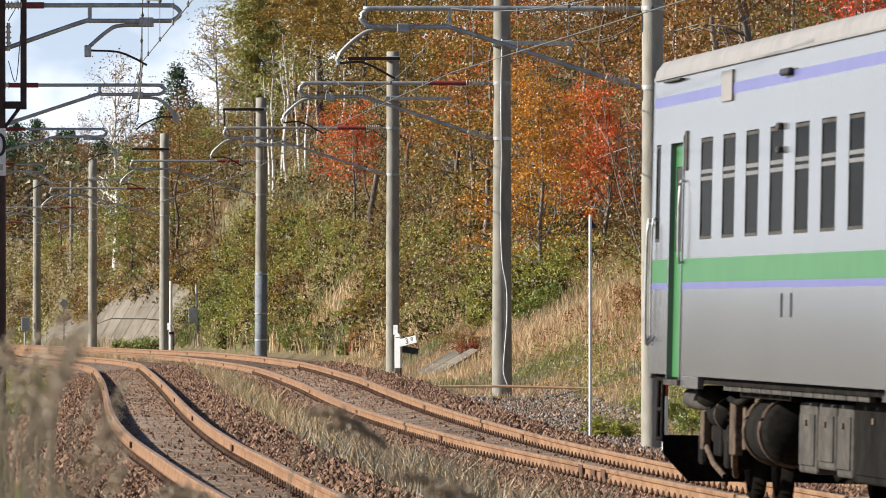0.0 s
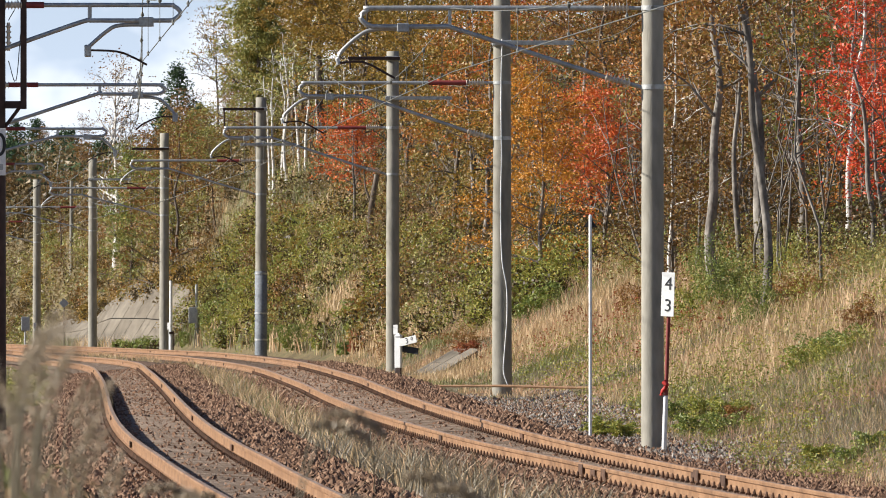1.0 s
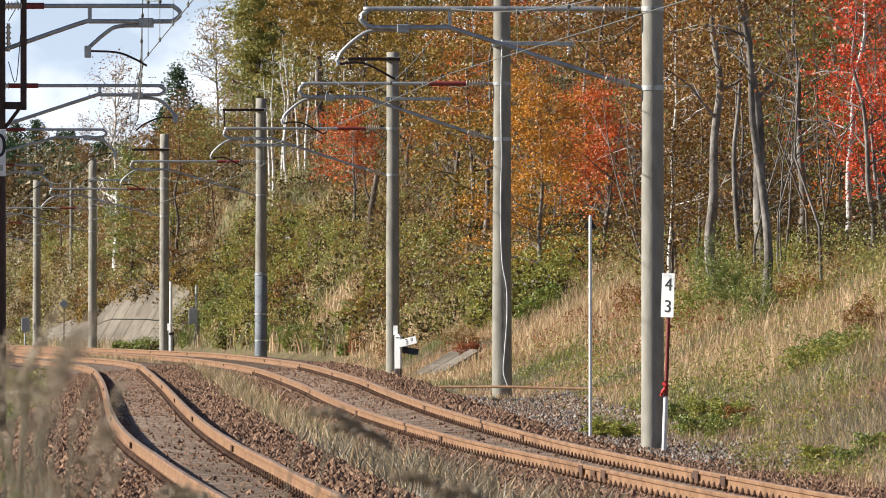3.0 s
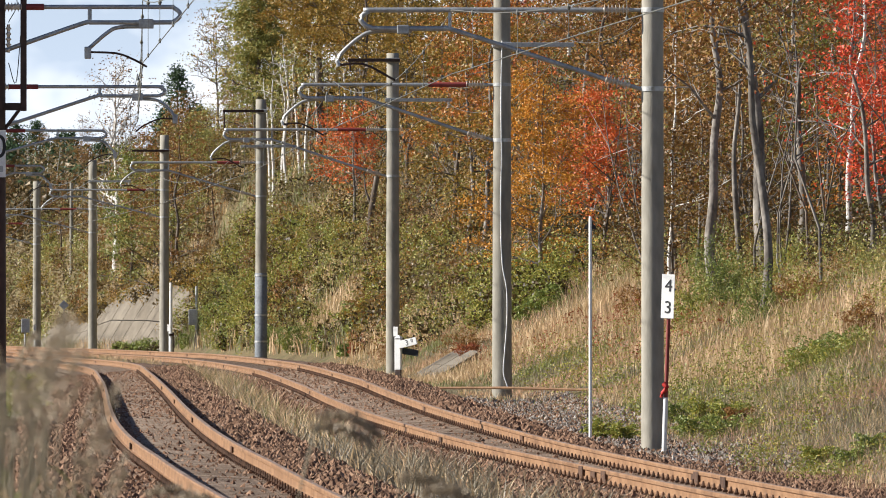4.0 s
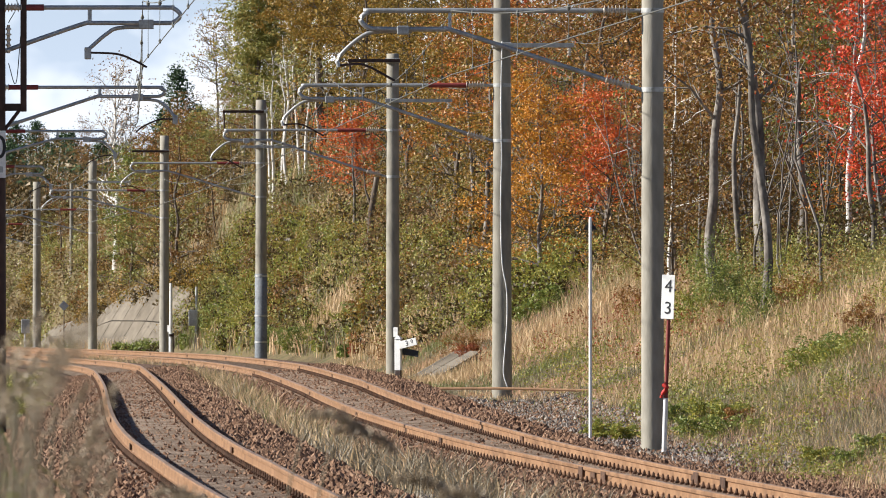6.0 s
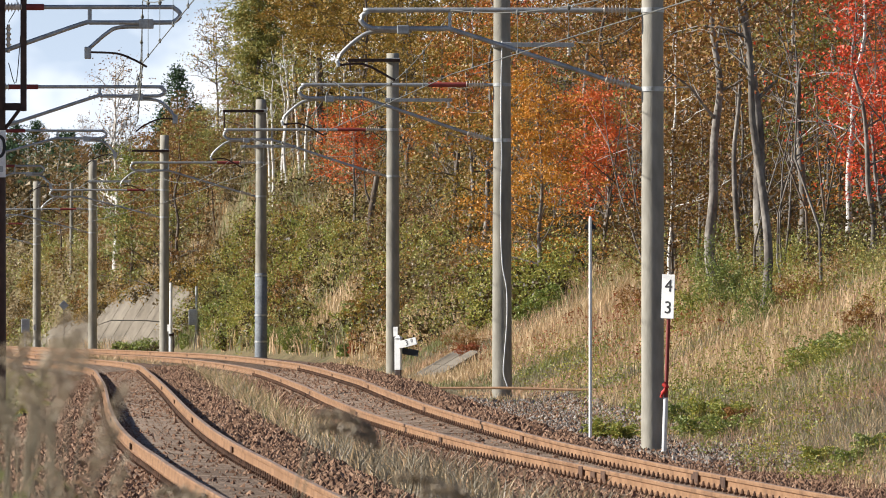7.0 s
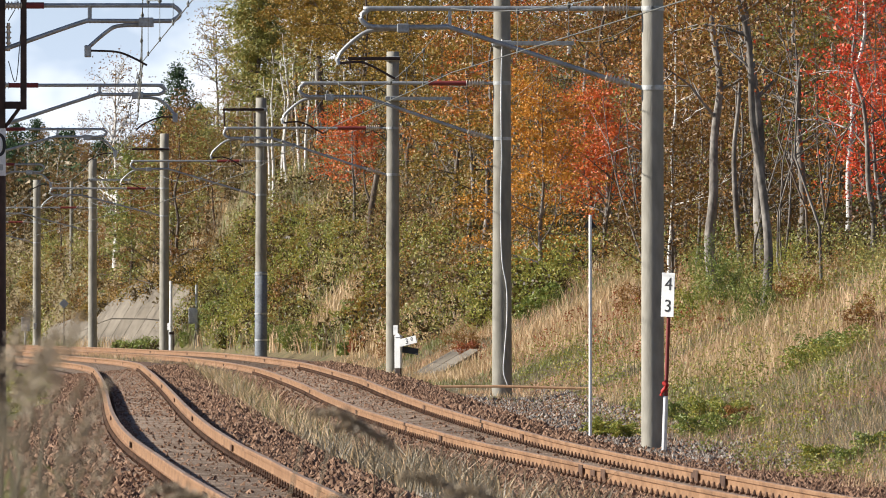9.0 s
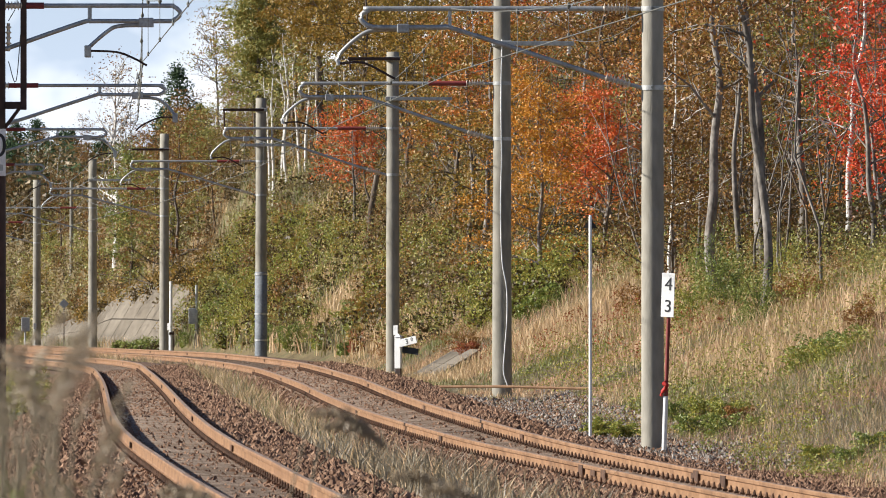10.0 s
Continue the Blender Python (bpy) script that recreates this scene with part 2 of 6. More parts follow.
def bend(p, n=6):
    """A smooth path through a few points."""
    p = [Vector(q) for q in p]
    q = [p[0] * 2 - p[1]] + p + [p[-1] * 2 - p[-2]]
    out = []
    for i in range(1, len(q) - 2):
        a, b, c, d = q[i - 1:i + 3]
        for k in range(n):
            t = k / n
            out.append(0.5 * (2 * b + (c - a) * t + (2 * a - 5 * b + 4 * c - d) * t * t + (3 * b - a - 3 * c + d) * t ** 3))
    return [tuple(v) for v in out + [p[-1]]]


def leaves(name, centres, size, material, rng, flat=0.0, index=None):
    """Many small pointed leaf blades, each at its own turn."""
    c = np.asarray(centres, float)
    n = len(c)
    a = rng.normal(size=(n, 3))
    a[:, 2] *= 1 - flat
    a /= np.linalg.norm(a, axis=1)[:, None]
    b = np.cross(a, rng.normal(size=(n, 3)))
    b /= np.linalg.norm(b, axis=1)[:, None]
    s = size * rng.uniform(0.6, 1.35, (n, 1))
    v = np.stack([c - a * s * 0.8 + b * s * 0.55, c - a * s * 0.8 - b * s * 0.55, c + a * s], 1)
    f = np.arange(n * 3).reshape(n, 3)
    return mesh_from(name, v.reshape(-1, 3), f, material, False, index)


def blades(name, base, height, lean, width, material, rng, index=None):
    """Grass: each blade is a bent strip of two quads that tapers to its tip."""
    p = np.asarray(base, float)
    n = len(p)
    an = rng.uniform(0, 2 * np.pi, n)
    w = np.stack([np.cos(an), np.sin(an), np.zeros(n)], 1) * (width * rng.uniform(0.6, 1.3, n))[:, None]
    h = (height * rng.uniform(0.55, 1.25, n))[:, None]
    an2 = rng.uniform(0, 2 * np.pi, n)
    d = np.stack([np.cos(an2), np.sin(an2), np.zeros(n)], 1) * (lean * rng.uniform(0.2, 1.2, n))[:, None] * h
    up = np.array([[0, 0, 1.0]])
    m = p + up * h * 0.55 + d * 0.3
    t = p + up * h * 0.95 + d
    v = np.stack([p - w, p + w, m + w * 0.8, m - w * 0.8, t], 1)
    k = np.arange(n)[:, None] * 5
    f = np.concatenate([k + np.array([[0, 1, 2]]), k + np.array([[0, 2, 3]]), k + np.array([[3, 2, 4]])])
    if index is not None:
        index = np.concatenate([index, index, index])
    return mesh_from(name, v.reshape(-1, 3), f, material, False, index)


# ================= the lines of the two tracks =================
STEP = 2.25
ARC = np.arange(0, 495, STEP)
K_AT, Z_AT, C_AT = (0, 37.5, 75, 112.5, 150, 195, 255, 330, 420, 495), (0, 30, 60, 90, 120, 165, 225, 300, 495), (0, 45, 90, 120, 165, 495)


class Line:
    """A track's centre line: plan from start, heading and curvature, rail height and cant (right rail over left)."""

    def __init__(self, x0, h0, k, z, c):
        kk = np.interp(ARC, K_AT, k)
        self.h = h0 + np.concatenate([[0], np.cumsum((kk[1:] + kk[:-1]) / 2 * STEP)])
        dx, dy = np.sin(self.h), np.cos(self.h)
        self.x = x0 + np.concatenate([[0], np.cumsum((dx[1:] + dx[:-1]) / 2 * STEP)])
        self.y = 60 + np.concatenate([[0], np.cumsum((dy[1:] + dy[:-1]) / 2 * STEP)])
        self.z, self.c = np.interp(ARC, Z_AT, z), np.interp(ARC, C_AT, c)
        # run on behind the camera and past the far bend
        back = np.arange(100, 0, -1) * 3.0
        self.x = np.concatenate([self.x[0] - back * np.sin(self.h[0]), self.x])
        self.y = np.concatenate([self.y[0] - back * np.cos(self.h[0]), self.y])
        self.z, self.c, self.h = (np.concatenate([np.full(100, a[0]), a]) for a in (self.z, self.c, self.h))
        for on in range(60):
            self.h = np.append(self.h, self.h[-1] - 0.006)
            self.x = np.append(self.x, self.x[-1] + 3 * np.sin(self.h[-1]))
            self.y = np.append(self.y, self.y[-1] + 3 * np.cos(self.h[-1]))
            self.z, self.c = np.append(self.z, self.z[-1]), np.append(self.c, self.c[-1])
        ds = np.hypot(np.diff(self.x), np.diff(self.y))
        self.s = np.concatenate([[0], np.cumsum(ds)]) - 300.0

    def at(self, s, off=0.0, up=0.0):
        """Points at arc length s, off metres to the right and up metres over the rail plane."""
        g = lambda a: np.interp(s, self.s, a)
        h = g(self.h)
        return np.stack([g(self.x) + off * np.cos(h), g(self.y) - off * np.sin(h), g(self.z) + up + off / 1.12 * g(self.c)], -1)

    def turn(self, s):
        """Heading (degrees about z) and bank at s."""
        return -math.degrees(np.interp(s, self.s, self.h)), math.degrees(np.interp(s, self.s, self.c) / 1.12)

    def side(self, x, y):
        """How far right of the line a place lies, and the rail's height beside it."""
        k = np.interp(y, self.y, np.arange(len(self.y)))
        g = lambda a: np.interp(k, np.arange(len(self.y)), a)
        return (x - g(self.x)) * np.cos(g(self.h)), g(self.z)


LEFT = Line(-0.2211, -0.07812, (0.000637, 0.000656, 0.000098, -0.000111, -0.000031, -0.000831, 0.000134, -0.000096, -0.000142, -0.000142),
            (-0.0847, 0.1210, 0.2015, 0.2481, 0.3031, 0.3959, 0.3493, 0.3537, 0.3799), (-0.0993, -0.0316, 0.0122, 0.0354, 0.1171, 0.1113))
RIGHT = Line(5.6996, -0.08988, (0.000267, 0.000456, 0.000498, 0.000338, -0.000354, -0.000502, -0.000133, 0.000020, -0.000034, -0.000034),
            (-0.2726, -0.2080, -0.0986, 0.0824, 0.2995, 0.4299, 0.4932, 0.4494, 0.2713), (-0.0176, -0.0325, 0.0785, 0.1218, 0.1286, 0.1009))


def fbm(x, y, s, seed=0.0):
    """Cheap smooth waves in several directions, about -1 to 1."""
    out = 0
    for i in range(5):
        a = 1.3 + i * 2.4 + seed
        k = (1.0 + 0.7 * i) / s
        out = out + np.sin((x * math.cos(a) + y * math.sin(a)) * k + i * 1.7 + seed * 3 + 1.3 * np.sin((x * math.sin(a) - y * math.cos(a)) * k * 0.6)) / (1 + i)
    return out / 2.0


def hill_at(y):
    """Height of the hillside 10 m beside the right track."""
    return np.interp(y, (0, 90, 150, 190, 225, 270, 375, 450, 600, 1050), (1.2, 1.4, 1.9, 2.5, 2.9, 3.4, 6.6, 8.0, 7.6, 7.0))


def slope_foot(y):
    """How far right of the right track the hillside begins; it stands back behind the concrete facing."""
    return np.interp(y, (0, 222, 385, 400, 548, 570), (4.0, 4.0, 4.1, 7.0, 7.0, 5.0))


def ground_z(x, y):
    x, y = np.asarray(x, float), np.asarray(y, float)
    a, za = RIGHT.side(x, y)
    b, zb = LEFT.side(x, y)
    w = np.clip((b - 0.5) / np.maximum(b - a - 1.0, 0.5), 0, 1)
    base = zb * (1 - w) + za * w
    z = base - 0.36 + 0.05 * fbm(x, y, 1.7)
    z = z - 0.30 * np.clip((-b - 2.2) / 3, 0, 1) - 0.02 * np.clip(-b - 5, 0, 60)
    z = np.where(y < 45, np.maximum(z, -0.2 - 0.3 * np.clip((45 - y) / 45, 0, 1)), z)
    H = hill_at(y)
    a0 = slope_foot(y)
    t = np.clip((a - a0) / (10.0 - a0), 0, None)
    rise = np.where(t < 1, H * t ** 1.15, H + np.minimum((t - 1) * 6.0 * np.interp(y, (0, 180, 300, 450), (0.25, 0.28, 0.4, 0.5)), np.interp(y, (0, 225, 375, 450, 600, 1050), (4, 5, 7, 2, 1, 1))))
    return z + rise * (1 + 0.06 * fbm(x, y, 6.0, 2)) + np.clip(t, 0, 1) * 0.15 * fbm(x, y, 2.5, 4)


def make_ground():
    xs = np.unique(np.concatenate([np.linspace(-2500, -90, 14), np.arange(-90, -14, 1.6), np.arange(-14, 26, 0.5), np.arange(26, 110, 3), np.linspace(110, 2500, 14)]))
    ys = np.unique(np.concatenate([np.linspace(-600, -20, 8), np.arange(-20, 40, 3.0), np.arange(40, 285, 1.1), np.arange(285, 630, 3.0), np.arange(630, 1000, 15), np.linspace(1000, 4400, 12)]))
    X, Y = np.meshgrid(xs, ys)
    Z = ground_z(X, Y)
    nx = len(xs)
    i, j = np.meshgrid(np.arange(len(ys) - 1), np.arange(nx - 1), indexing="ij")
    f = np.stack([i * nx + j, i * nx + j + 1, (i + 1) * nx + j + 1, (i + 1) * nx + j], -1).reshape(-1, 4)
    thing("ground", "dry autumn grass and soil sloping up beside the tracks", "ground", kind="structure",
          data=mesh_from("ground", np.stack([X, Y, Z], -1).reshape(-1, 3), f, SOIL, True))


def strip(name, line, s0, s1, step, profile, material, smooth=False, closed=True):
    """A bar of constant section swept along a track line."""
    s = np.arange(s0, s1, step)
    rings = np.stack([line.at(s, o, u) for o, u in profile], 1)
    n, k = len(s), len(profile)
    i, j = np.meshgrid(np.arange(n - 1), np.arange(k if closed else k - 1), indexing="ij")
    j2 = (j + 1) % k
    f = np.stack([i * k + j, i * k + j2, (i + 1) * k + j2, (i + 1) * k + j], -1).reshape(-1, 4)
    return mesh_from(name, rings.reshape(-1, 3), f, material, smooth), f


RAIL = [(-0.063, -0.153), (-0.063, -0.142), (-0.014, -0.122), (-0.008, -0.11), (-0.008, -0.055), (-0.03, -0.042), (-0.0325, -0.012), (-0.024, 0.0),
        (0.024, 0.0), (0.0325, -0.012), (0.03, -0.042), (0.008, -0.055), (0.008, -0.11), (0.014, -0.122), (0.063, -0.142), (0.063, -0.153)]


def make_track(line, label):
    tr = thing("railway_track", label, "railway track", kind="structure")
    for side in (-1, 1):
        me, f = strip("rail", line, -295, 600, 1.5, [(side * 0.566 + o, u) for o, u in RAIL], [RUST, RAILHEAD])
        me.polygons.foreach_set("material_index", (np.arange(len(f)) % len(RAIL) == 7).astype(np.int32))
        child("rail", me, tr)
    plate = bm_mesh("fishplate", box(boxed(-0.03, -0.012, -0.28, 0.28, -0.118, -0.048, 0.004), 0.012, 0.03, -0.28, 0.28, -0.118, -0.048, 0.004), CLIP)
    for k in range(12):
        s = 16.5 + 25 * k
        h, b = line.turn(s)
        for side in (-1, 1):
            child("fishplate", plate, tr, pose(*line.at(s, side * 0.566), 0, -b, h))
    if line is RIGHT:
        glued = bm_mesh("insulated_joint", box(boxed(-0.04, -0.009, -0.26, 0.26, -0.14, -0.012, 0.004), 0.009, 0.04, -0.26, 0.26, -0.14, -0.012, 0.004), CLIP)
        for s, side in ((42.92, -1), (40.15, -1), (41.18, 1), (38.33, 1)):
            h, b = line.turn(s)
            child("insulated_joint", glued, tr, pose(*line.at(s, side * 0.566), 0, -b, h), "dark bolted joint plates")
    me, f = strip("ballast", line, -295, 600, 1.5, [(-2.55, -0.62), (-1.75, -0.22), (-1.0, -0.205), (1.0, -0.205), (1.75, -0.22), (2.55, -0.62)], BALLAST, True, False)
    child("ballast_bed", me, tr, None, "reddish brown crushed stone ballast")
    bm = boxed(-1.0, 1.0, -0.12, 0.12, -0.33, -0.165, 0.015)
    sl = bm_mesh("sleeper", bm, SLEEPER)
    bm = bmesh.new()
    for side in (-1, 1):
        for d in (-1, 1):
            c = side * 0.566 + d * 0.085
            box(bm, c - 0.03, c + 0.03, -0.05, 0.05, -0.166, -0.142)
            r = bmesh.ops.create_cone(bm, segments=6, radius1=0.022, radius2=0.009, depth=0.055, matrix=Matrix.Translation((c, 0, -0.118)))
    cl = bm_mesh("fastening", bm, CLIP)
    far_v, far_f, n = [], [], 0
    for k in range(790):
        s = 2.0 + k * 0.565
        p = line.at(s)
        h, b = line.turn(s)
        m = pose(*p, 0, -b, h)
        if s < 166:
            child("sleeper", sl, tr, m)
            child("fastening", cl, tr, m)
        else:
            far_v.append(np.array([m @ Vector(q) for q in ((-1, -0.12, -0.165), (1, -0.12, -0.165), (1, 0.12, -0.165), (-1, 0.12, -0.165), (-1, -0.12, -0.3), (1, -0.12, -0.3))]))
            far_f += [(n, n + 1, n + 2, n + 3), (n + 4, n + 5, n + 1, n)]
            n += 6
    tagged(child("far_sleepers", mesh_from("far_sleepers", np.concatenate(far_v), far_f, SLEEPER), tr), kind="stuff")
    return tr


def stones(name, p, size, material, rng):
    """Crushed stones: low uneven lumps of five faces, tilted every way, their undersides in the bed."""
    n = len(p)
    an = rng.uniform(0, 2 * np.pi, (n, 1)) + np.arange(5)[None] * 2 * np.pi / 5 + rng.normal(size=(n, 5)) * 0.25
    r = rng.uniform(0.7, 1.3, (n, 5))
    base = np.stack([np.cos(an) * r, np.sin(an) * r, rng.uniform(-0.9, 0.15, (n, 5))], -1)
    top = np.concatenate([rng.normal(size=(n, 2)) * 0.35, rng.uniform(0.45, 1.0, (n, 1))], 1)[:, None]
    v = np.concatenate([base, top], 1) * (size * rng.uniform(0.6, 1.4, (n, 1, 1))) + p[:, None]
    f = np.array([[0, 1, 5], [1, 2, 5], [2, 3, 5], [3, 4, 5], [4, 0, 5]])
    f = (np.arange(n)[:, None, None] * 6 + f[None]).reshape(-1, 3)
    return mesh_from(name, v.reshape(-1, 3), f, material)


def scatter_ballast():
    for line, nm in ((LEFT, "reddish brown crushed ballast stones round the rails"), (RIGHT, "reddish brown crushed ballast stones beside the pole line")):
        n = 48000
        s = 8 + 170 * RNG.uniform(0, 1, n) ** 1.25
        o = RNG.uniform(-2.5, 2.5, n)
        o = np.where(np.abs(np.abs(o) - 0.566) < 0.07, o + 0.16 * np.sign(np.abs(o) - 0.566) * np.sign(o), o)
        up = np.where(np.abs(o) > 1.75, -0.22 - (np.abs(o) - 1.75) * 0.5, -0.19)
        up = up + RNG.uniform(-0.015, 0.02, n) + 0.03 * np.clip(1.0 - np.abs(np.abs(o) - 1.2) / 0.5, 0, 1)
        bare = (line is LEFT) & (s < 75) & (np.abs(o - 0.15) < 0.5) & (RNG.uniform(size=n) < 0.6) | (line is RIGHT) & (np.abs(o) < 0.5) & (s < 95) & (RNG.uniform(size=n) < 0.55)
        s, o, up = s[~bare], o[~bare], up[~bare]
        p = line.at(s)
        h = np.interp(s, line.s, line.h)
        c = np.interp(s, line.s, line.c)
        p = p + np.stack([o * np.cos(h), -o * np.sin(h), up + o / 1.12 * c], 1)
        thing("ballast_stones", nm, "gravel", kind="stuff", data=stones("ballast_stones", p, 0.04, STONE, RNG))
    # loose grey stones between the tracks and on the gravel beside the poles
    n = 22000
    y = 72 + 130 * RNG.uniform(0, 1, n) ** 1.4
    xl, xr = np.interp(y, LEFT.y, LEFT.x) + 2.2, np.interp(y, RIGHT.y, RIGHT.x) - 1.9
    x = xl + (xr - xl) * RNG.uniform(0.0, 1.0, n)
    keep = (xr > xl) & (fbm(x, y, 3.0, 3) > -0.35)
    q1 = np.stack([x, y, ground_z(x, y)], 1)[keep]
    n = 16000
    y = RNG.uniform(118, 186, n)
    x = np.interp(y, RIGHT.y, RIGHT.x) + RNG.uniform(2.2, 4.6, n)
    q2 = np.stack([x, y, ground_z(x, y) + 0.01], 1)
    n = 9000
    y = RNG.uniform(80, 122, n)
    x = np.interp(y, RIGHT.y, RIGHT.x) + RNG.uniform(2.1, 3.6, n)
    q3 = np.stack([x, y, ground_z(x, y) + 0.01], 1)
    thing("loose_gravel", "loose grey gravel between and beside the tracks", "gravel", kind="stuff", data=stones("loose_gravel", np.concatenate([q1, q2[::2]]), 0.045, GREY_STONE, RNG))
    thing("spilled_ballast", "reddish ballast spilled down beside the poles", "gravel", kind="stuff", data=stones("spilled_ballast", np.concatenate([q2[1::2], q3]), 0.042, STONE, RNG))

# ================= poles and overhead line =================


def pole_shaft(h, r0, r1):
    n = 14
    zs = np.linspace(-0.4, h, n)
    pts = [(0, 0, z) for z in zs] + [(0, 0, h + 0.005), (0, 0, h + 0.006)]
    rad = list(np.interp(zs, (0, h), (r0, r1))) + [r1 * 0.92, 0.001]
    return tubes("shaft", [(pts, rad)], CONCRETE, 24)


def make_pole(x, y, zb, h, r0, r1, arm, up_z, low_z, label, side=-1, insul=True, bands=()):
    """A concrete pole with a hinged cantilever: an upper level tube with a red sleeve, insulators, a slanting stay and a steady arm."""
    po = thing("catenary_pole", label, "catenary pole", pose(x, y, zb), group="catenary poles")
    child("shaft", pole_shaft(h, r0, r1), po)
    for z in (up_z, low_z, *bands):
        r = np.interp(z, (0, h), (r0, r1)) + 0.012
        child("band", tubes("band", [([(0, 0, z - 0.035), (0, 0, z + 0.035)], [r, r]), ([(0.0, -r - 0.05, z), (0.0, -r + 0.02, z)], 0.025)], GALV, 20), po)
    e = side
    r = r1 + 0.02
    L = arm
    # upper tube, bent back under itself at its end
    child("upper_tube", tubes("upper_tube", [(bend([(e * (r + 0.55), 0, up_z), (e * (L - 0.35), 0, up_z), (e * (L - 0.12), 0, up_z - 0.02), (e * L, 0, up_z - 0.13), (e * (L - 0.12), 0, up_z - 0.25), (e * (L - 0.35), 0, up_z - 0.27), (e * (L - 1.25), 0, up_z - 0.27)], 5), 0.038)], GALV, 10), po)
    if insul:
        child("red_sleeve", tubes("red_sleeve", [([(e * (r + 0.5), 0, up_z), (e * (r + 1.3), 0, up_z)], 0.05)], RED_TUBE, 10), po, None, "dark red insulating sleeve")
    child("link", tubes("link", [([(e * (L - 1.3), 0, up_z), (e * (L - 1.3), 0, up_z - 0.27)], 0.024)], GALV, 8), po)
    child("stay_tube", tubes("stay_tube", [(bend([(e * (L - 1.2), 0, up_z - 0.27), (e * (L - 1.45), 0, up_z - 0.32), (e * (r + 0.5), 0, low_z + 0.14)], 5), 0.034)], GALV, 10), po)
    for a, b in (((e * (r + 0.17), 0, up_z), (e * (r + 0.55), 0, up_z)), ((e * (r + 0.15), 0, low_z + 0.045), (e * (r + 0.52), 0, low_z + 0.145))):
        a, b = Vector(a), Vector(b)
        pts, rad = [], []
        for k in range(29):
            pts.append(tuple(a.lerp(b, k / 28)))
            rad.append(0.035 if k in (0, 1, 27, 28) else (0.085 if k % 4 == 2 else 0.034))
        child("insulator", tubes("insulator", [(pts, rad)], PORCELAIN, 12), po, None, "ribbed porcelain insulator")
        q = a - (b - a).normalized() * 0.17
        child("hinge", tubes("hinge", [([tuple(q), tuple(a)], 0.03)], GALV, 8), po)
    # drop bracket and steady arm to the contact wire
    child("drop_bracket", tubes("drop_bracket", [(bend([(e * (L - 0.75), 0.06, up_z - 0.3), (e * (L - 0.2), 0.06, up_z - 0.31), (e * (L + 0.05), 0.06, up_z - 0.42), (e * (L + 0.32), 0.06, up_z - 0.68), (e * (L + 0.32), 0.06, up_z - 0.82)], 5), 0.03)], GALV, 8), po)
    child("steady_arm", tubes("steady_arm", [(bend([(e * (L + 0.32), 0.06, up_z - 0.8), (e * (L - 0.05), 0.06, up_z - 0.79), (e * (L - 0.5), 0.06, up_z - 1.02)], 5), 0.017)], DARK_STEEL, 8), po)
    child("clamp", bm_mesh("clamp", boxed(e * (L - 0.62) - 0.09, e * (L - 0.62) + 0.09, -0.05, 0.1, up_z - 0.35, up_z - 0.22, 0.015), GALV), po)
    return po


def line_wires():
    """Messenger wire, contact wire and droppers of both tracks, span by span."""
    for line, stations, name in ((RIGHT, (12.0, 72.0, 123.0, 184.0, 250.0, 305.5, 366.0, 427.0, 490.0), "right"), (LEFT, (15.0, 75.0, 117.0, 180.5, 247.0, 305.5, 366.0, 427.0, 490.0), "left")):
        top = thing("overhead_wires", "weathered grey overhead wires with thin droppers above the track", "overhead wire")
        cpts, mpts, drops = [], [], []
        for i, (a, b) in enumerate(zip(stations[:-1], stations[1:])):
            z0 = 0.08 * (-1) ** i
            pa, pb = line.at(a, z0), line.at(b, -z0)
            for k in range(17):
                t = k / 16
                p = pa + (pb - pa) * t
                zz = float(np.interp(a, line.s, line.z)) * (1 - t) + float(np.interp(b, line.s, line.z)) * t
                mpts.append((p[0], p[1], zz + 6.05 - 4 * 0.62 * t * (1 - t)))
                cpts.append((p[0], p[1], zz + 5.12))
                if k % 2 == 1:
                    drops.append((mpts[-1], cpts[-1]))
        child("messenger_wire", tubes("messenger_wire", [(mpts, 0.0075)], CABLE, 6), top)
        child("contact_wire", tubes("contact_wire", [(cpts, 0.0075)], CABLE, 6), top)
        for a, b in drops:
            a, b = Vector(a), Vector(b)
            child("dropper", tubes("dropper", [([a, b], 0.0045), ([a - Vector((0, 0, 0.05)), a - Vector((0, 0, 0.02)), a + Vector((0, 0, 0.03))], [0.012, 0.03, 0.012]), ([b - Vector((0, 0, 0.02)), b + Vector((0, 0, 0.02)), b + Vector((0, 0, 0.05))], [0.01, 0.022, 0.008])], CABLE, 5), top)


# ================= trees =================


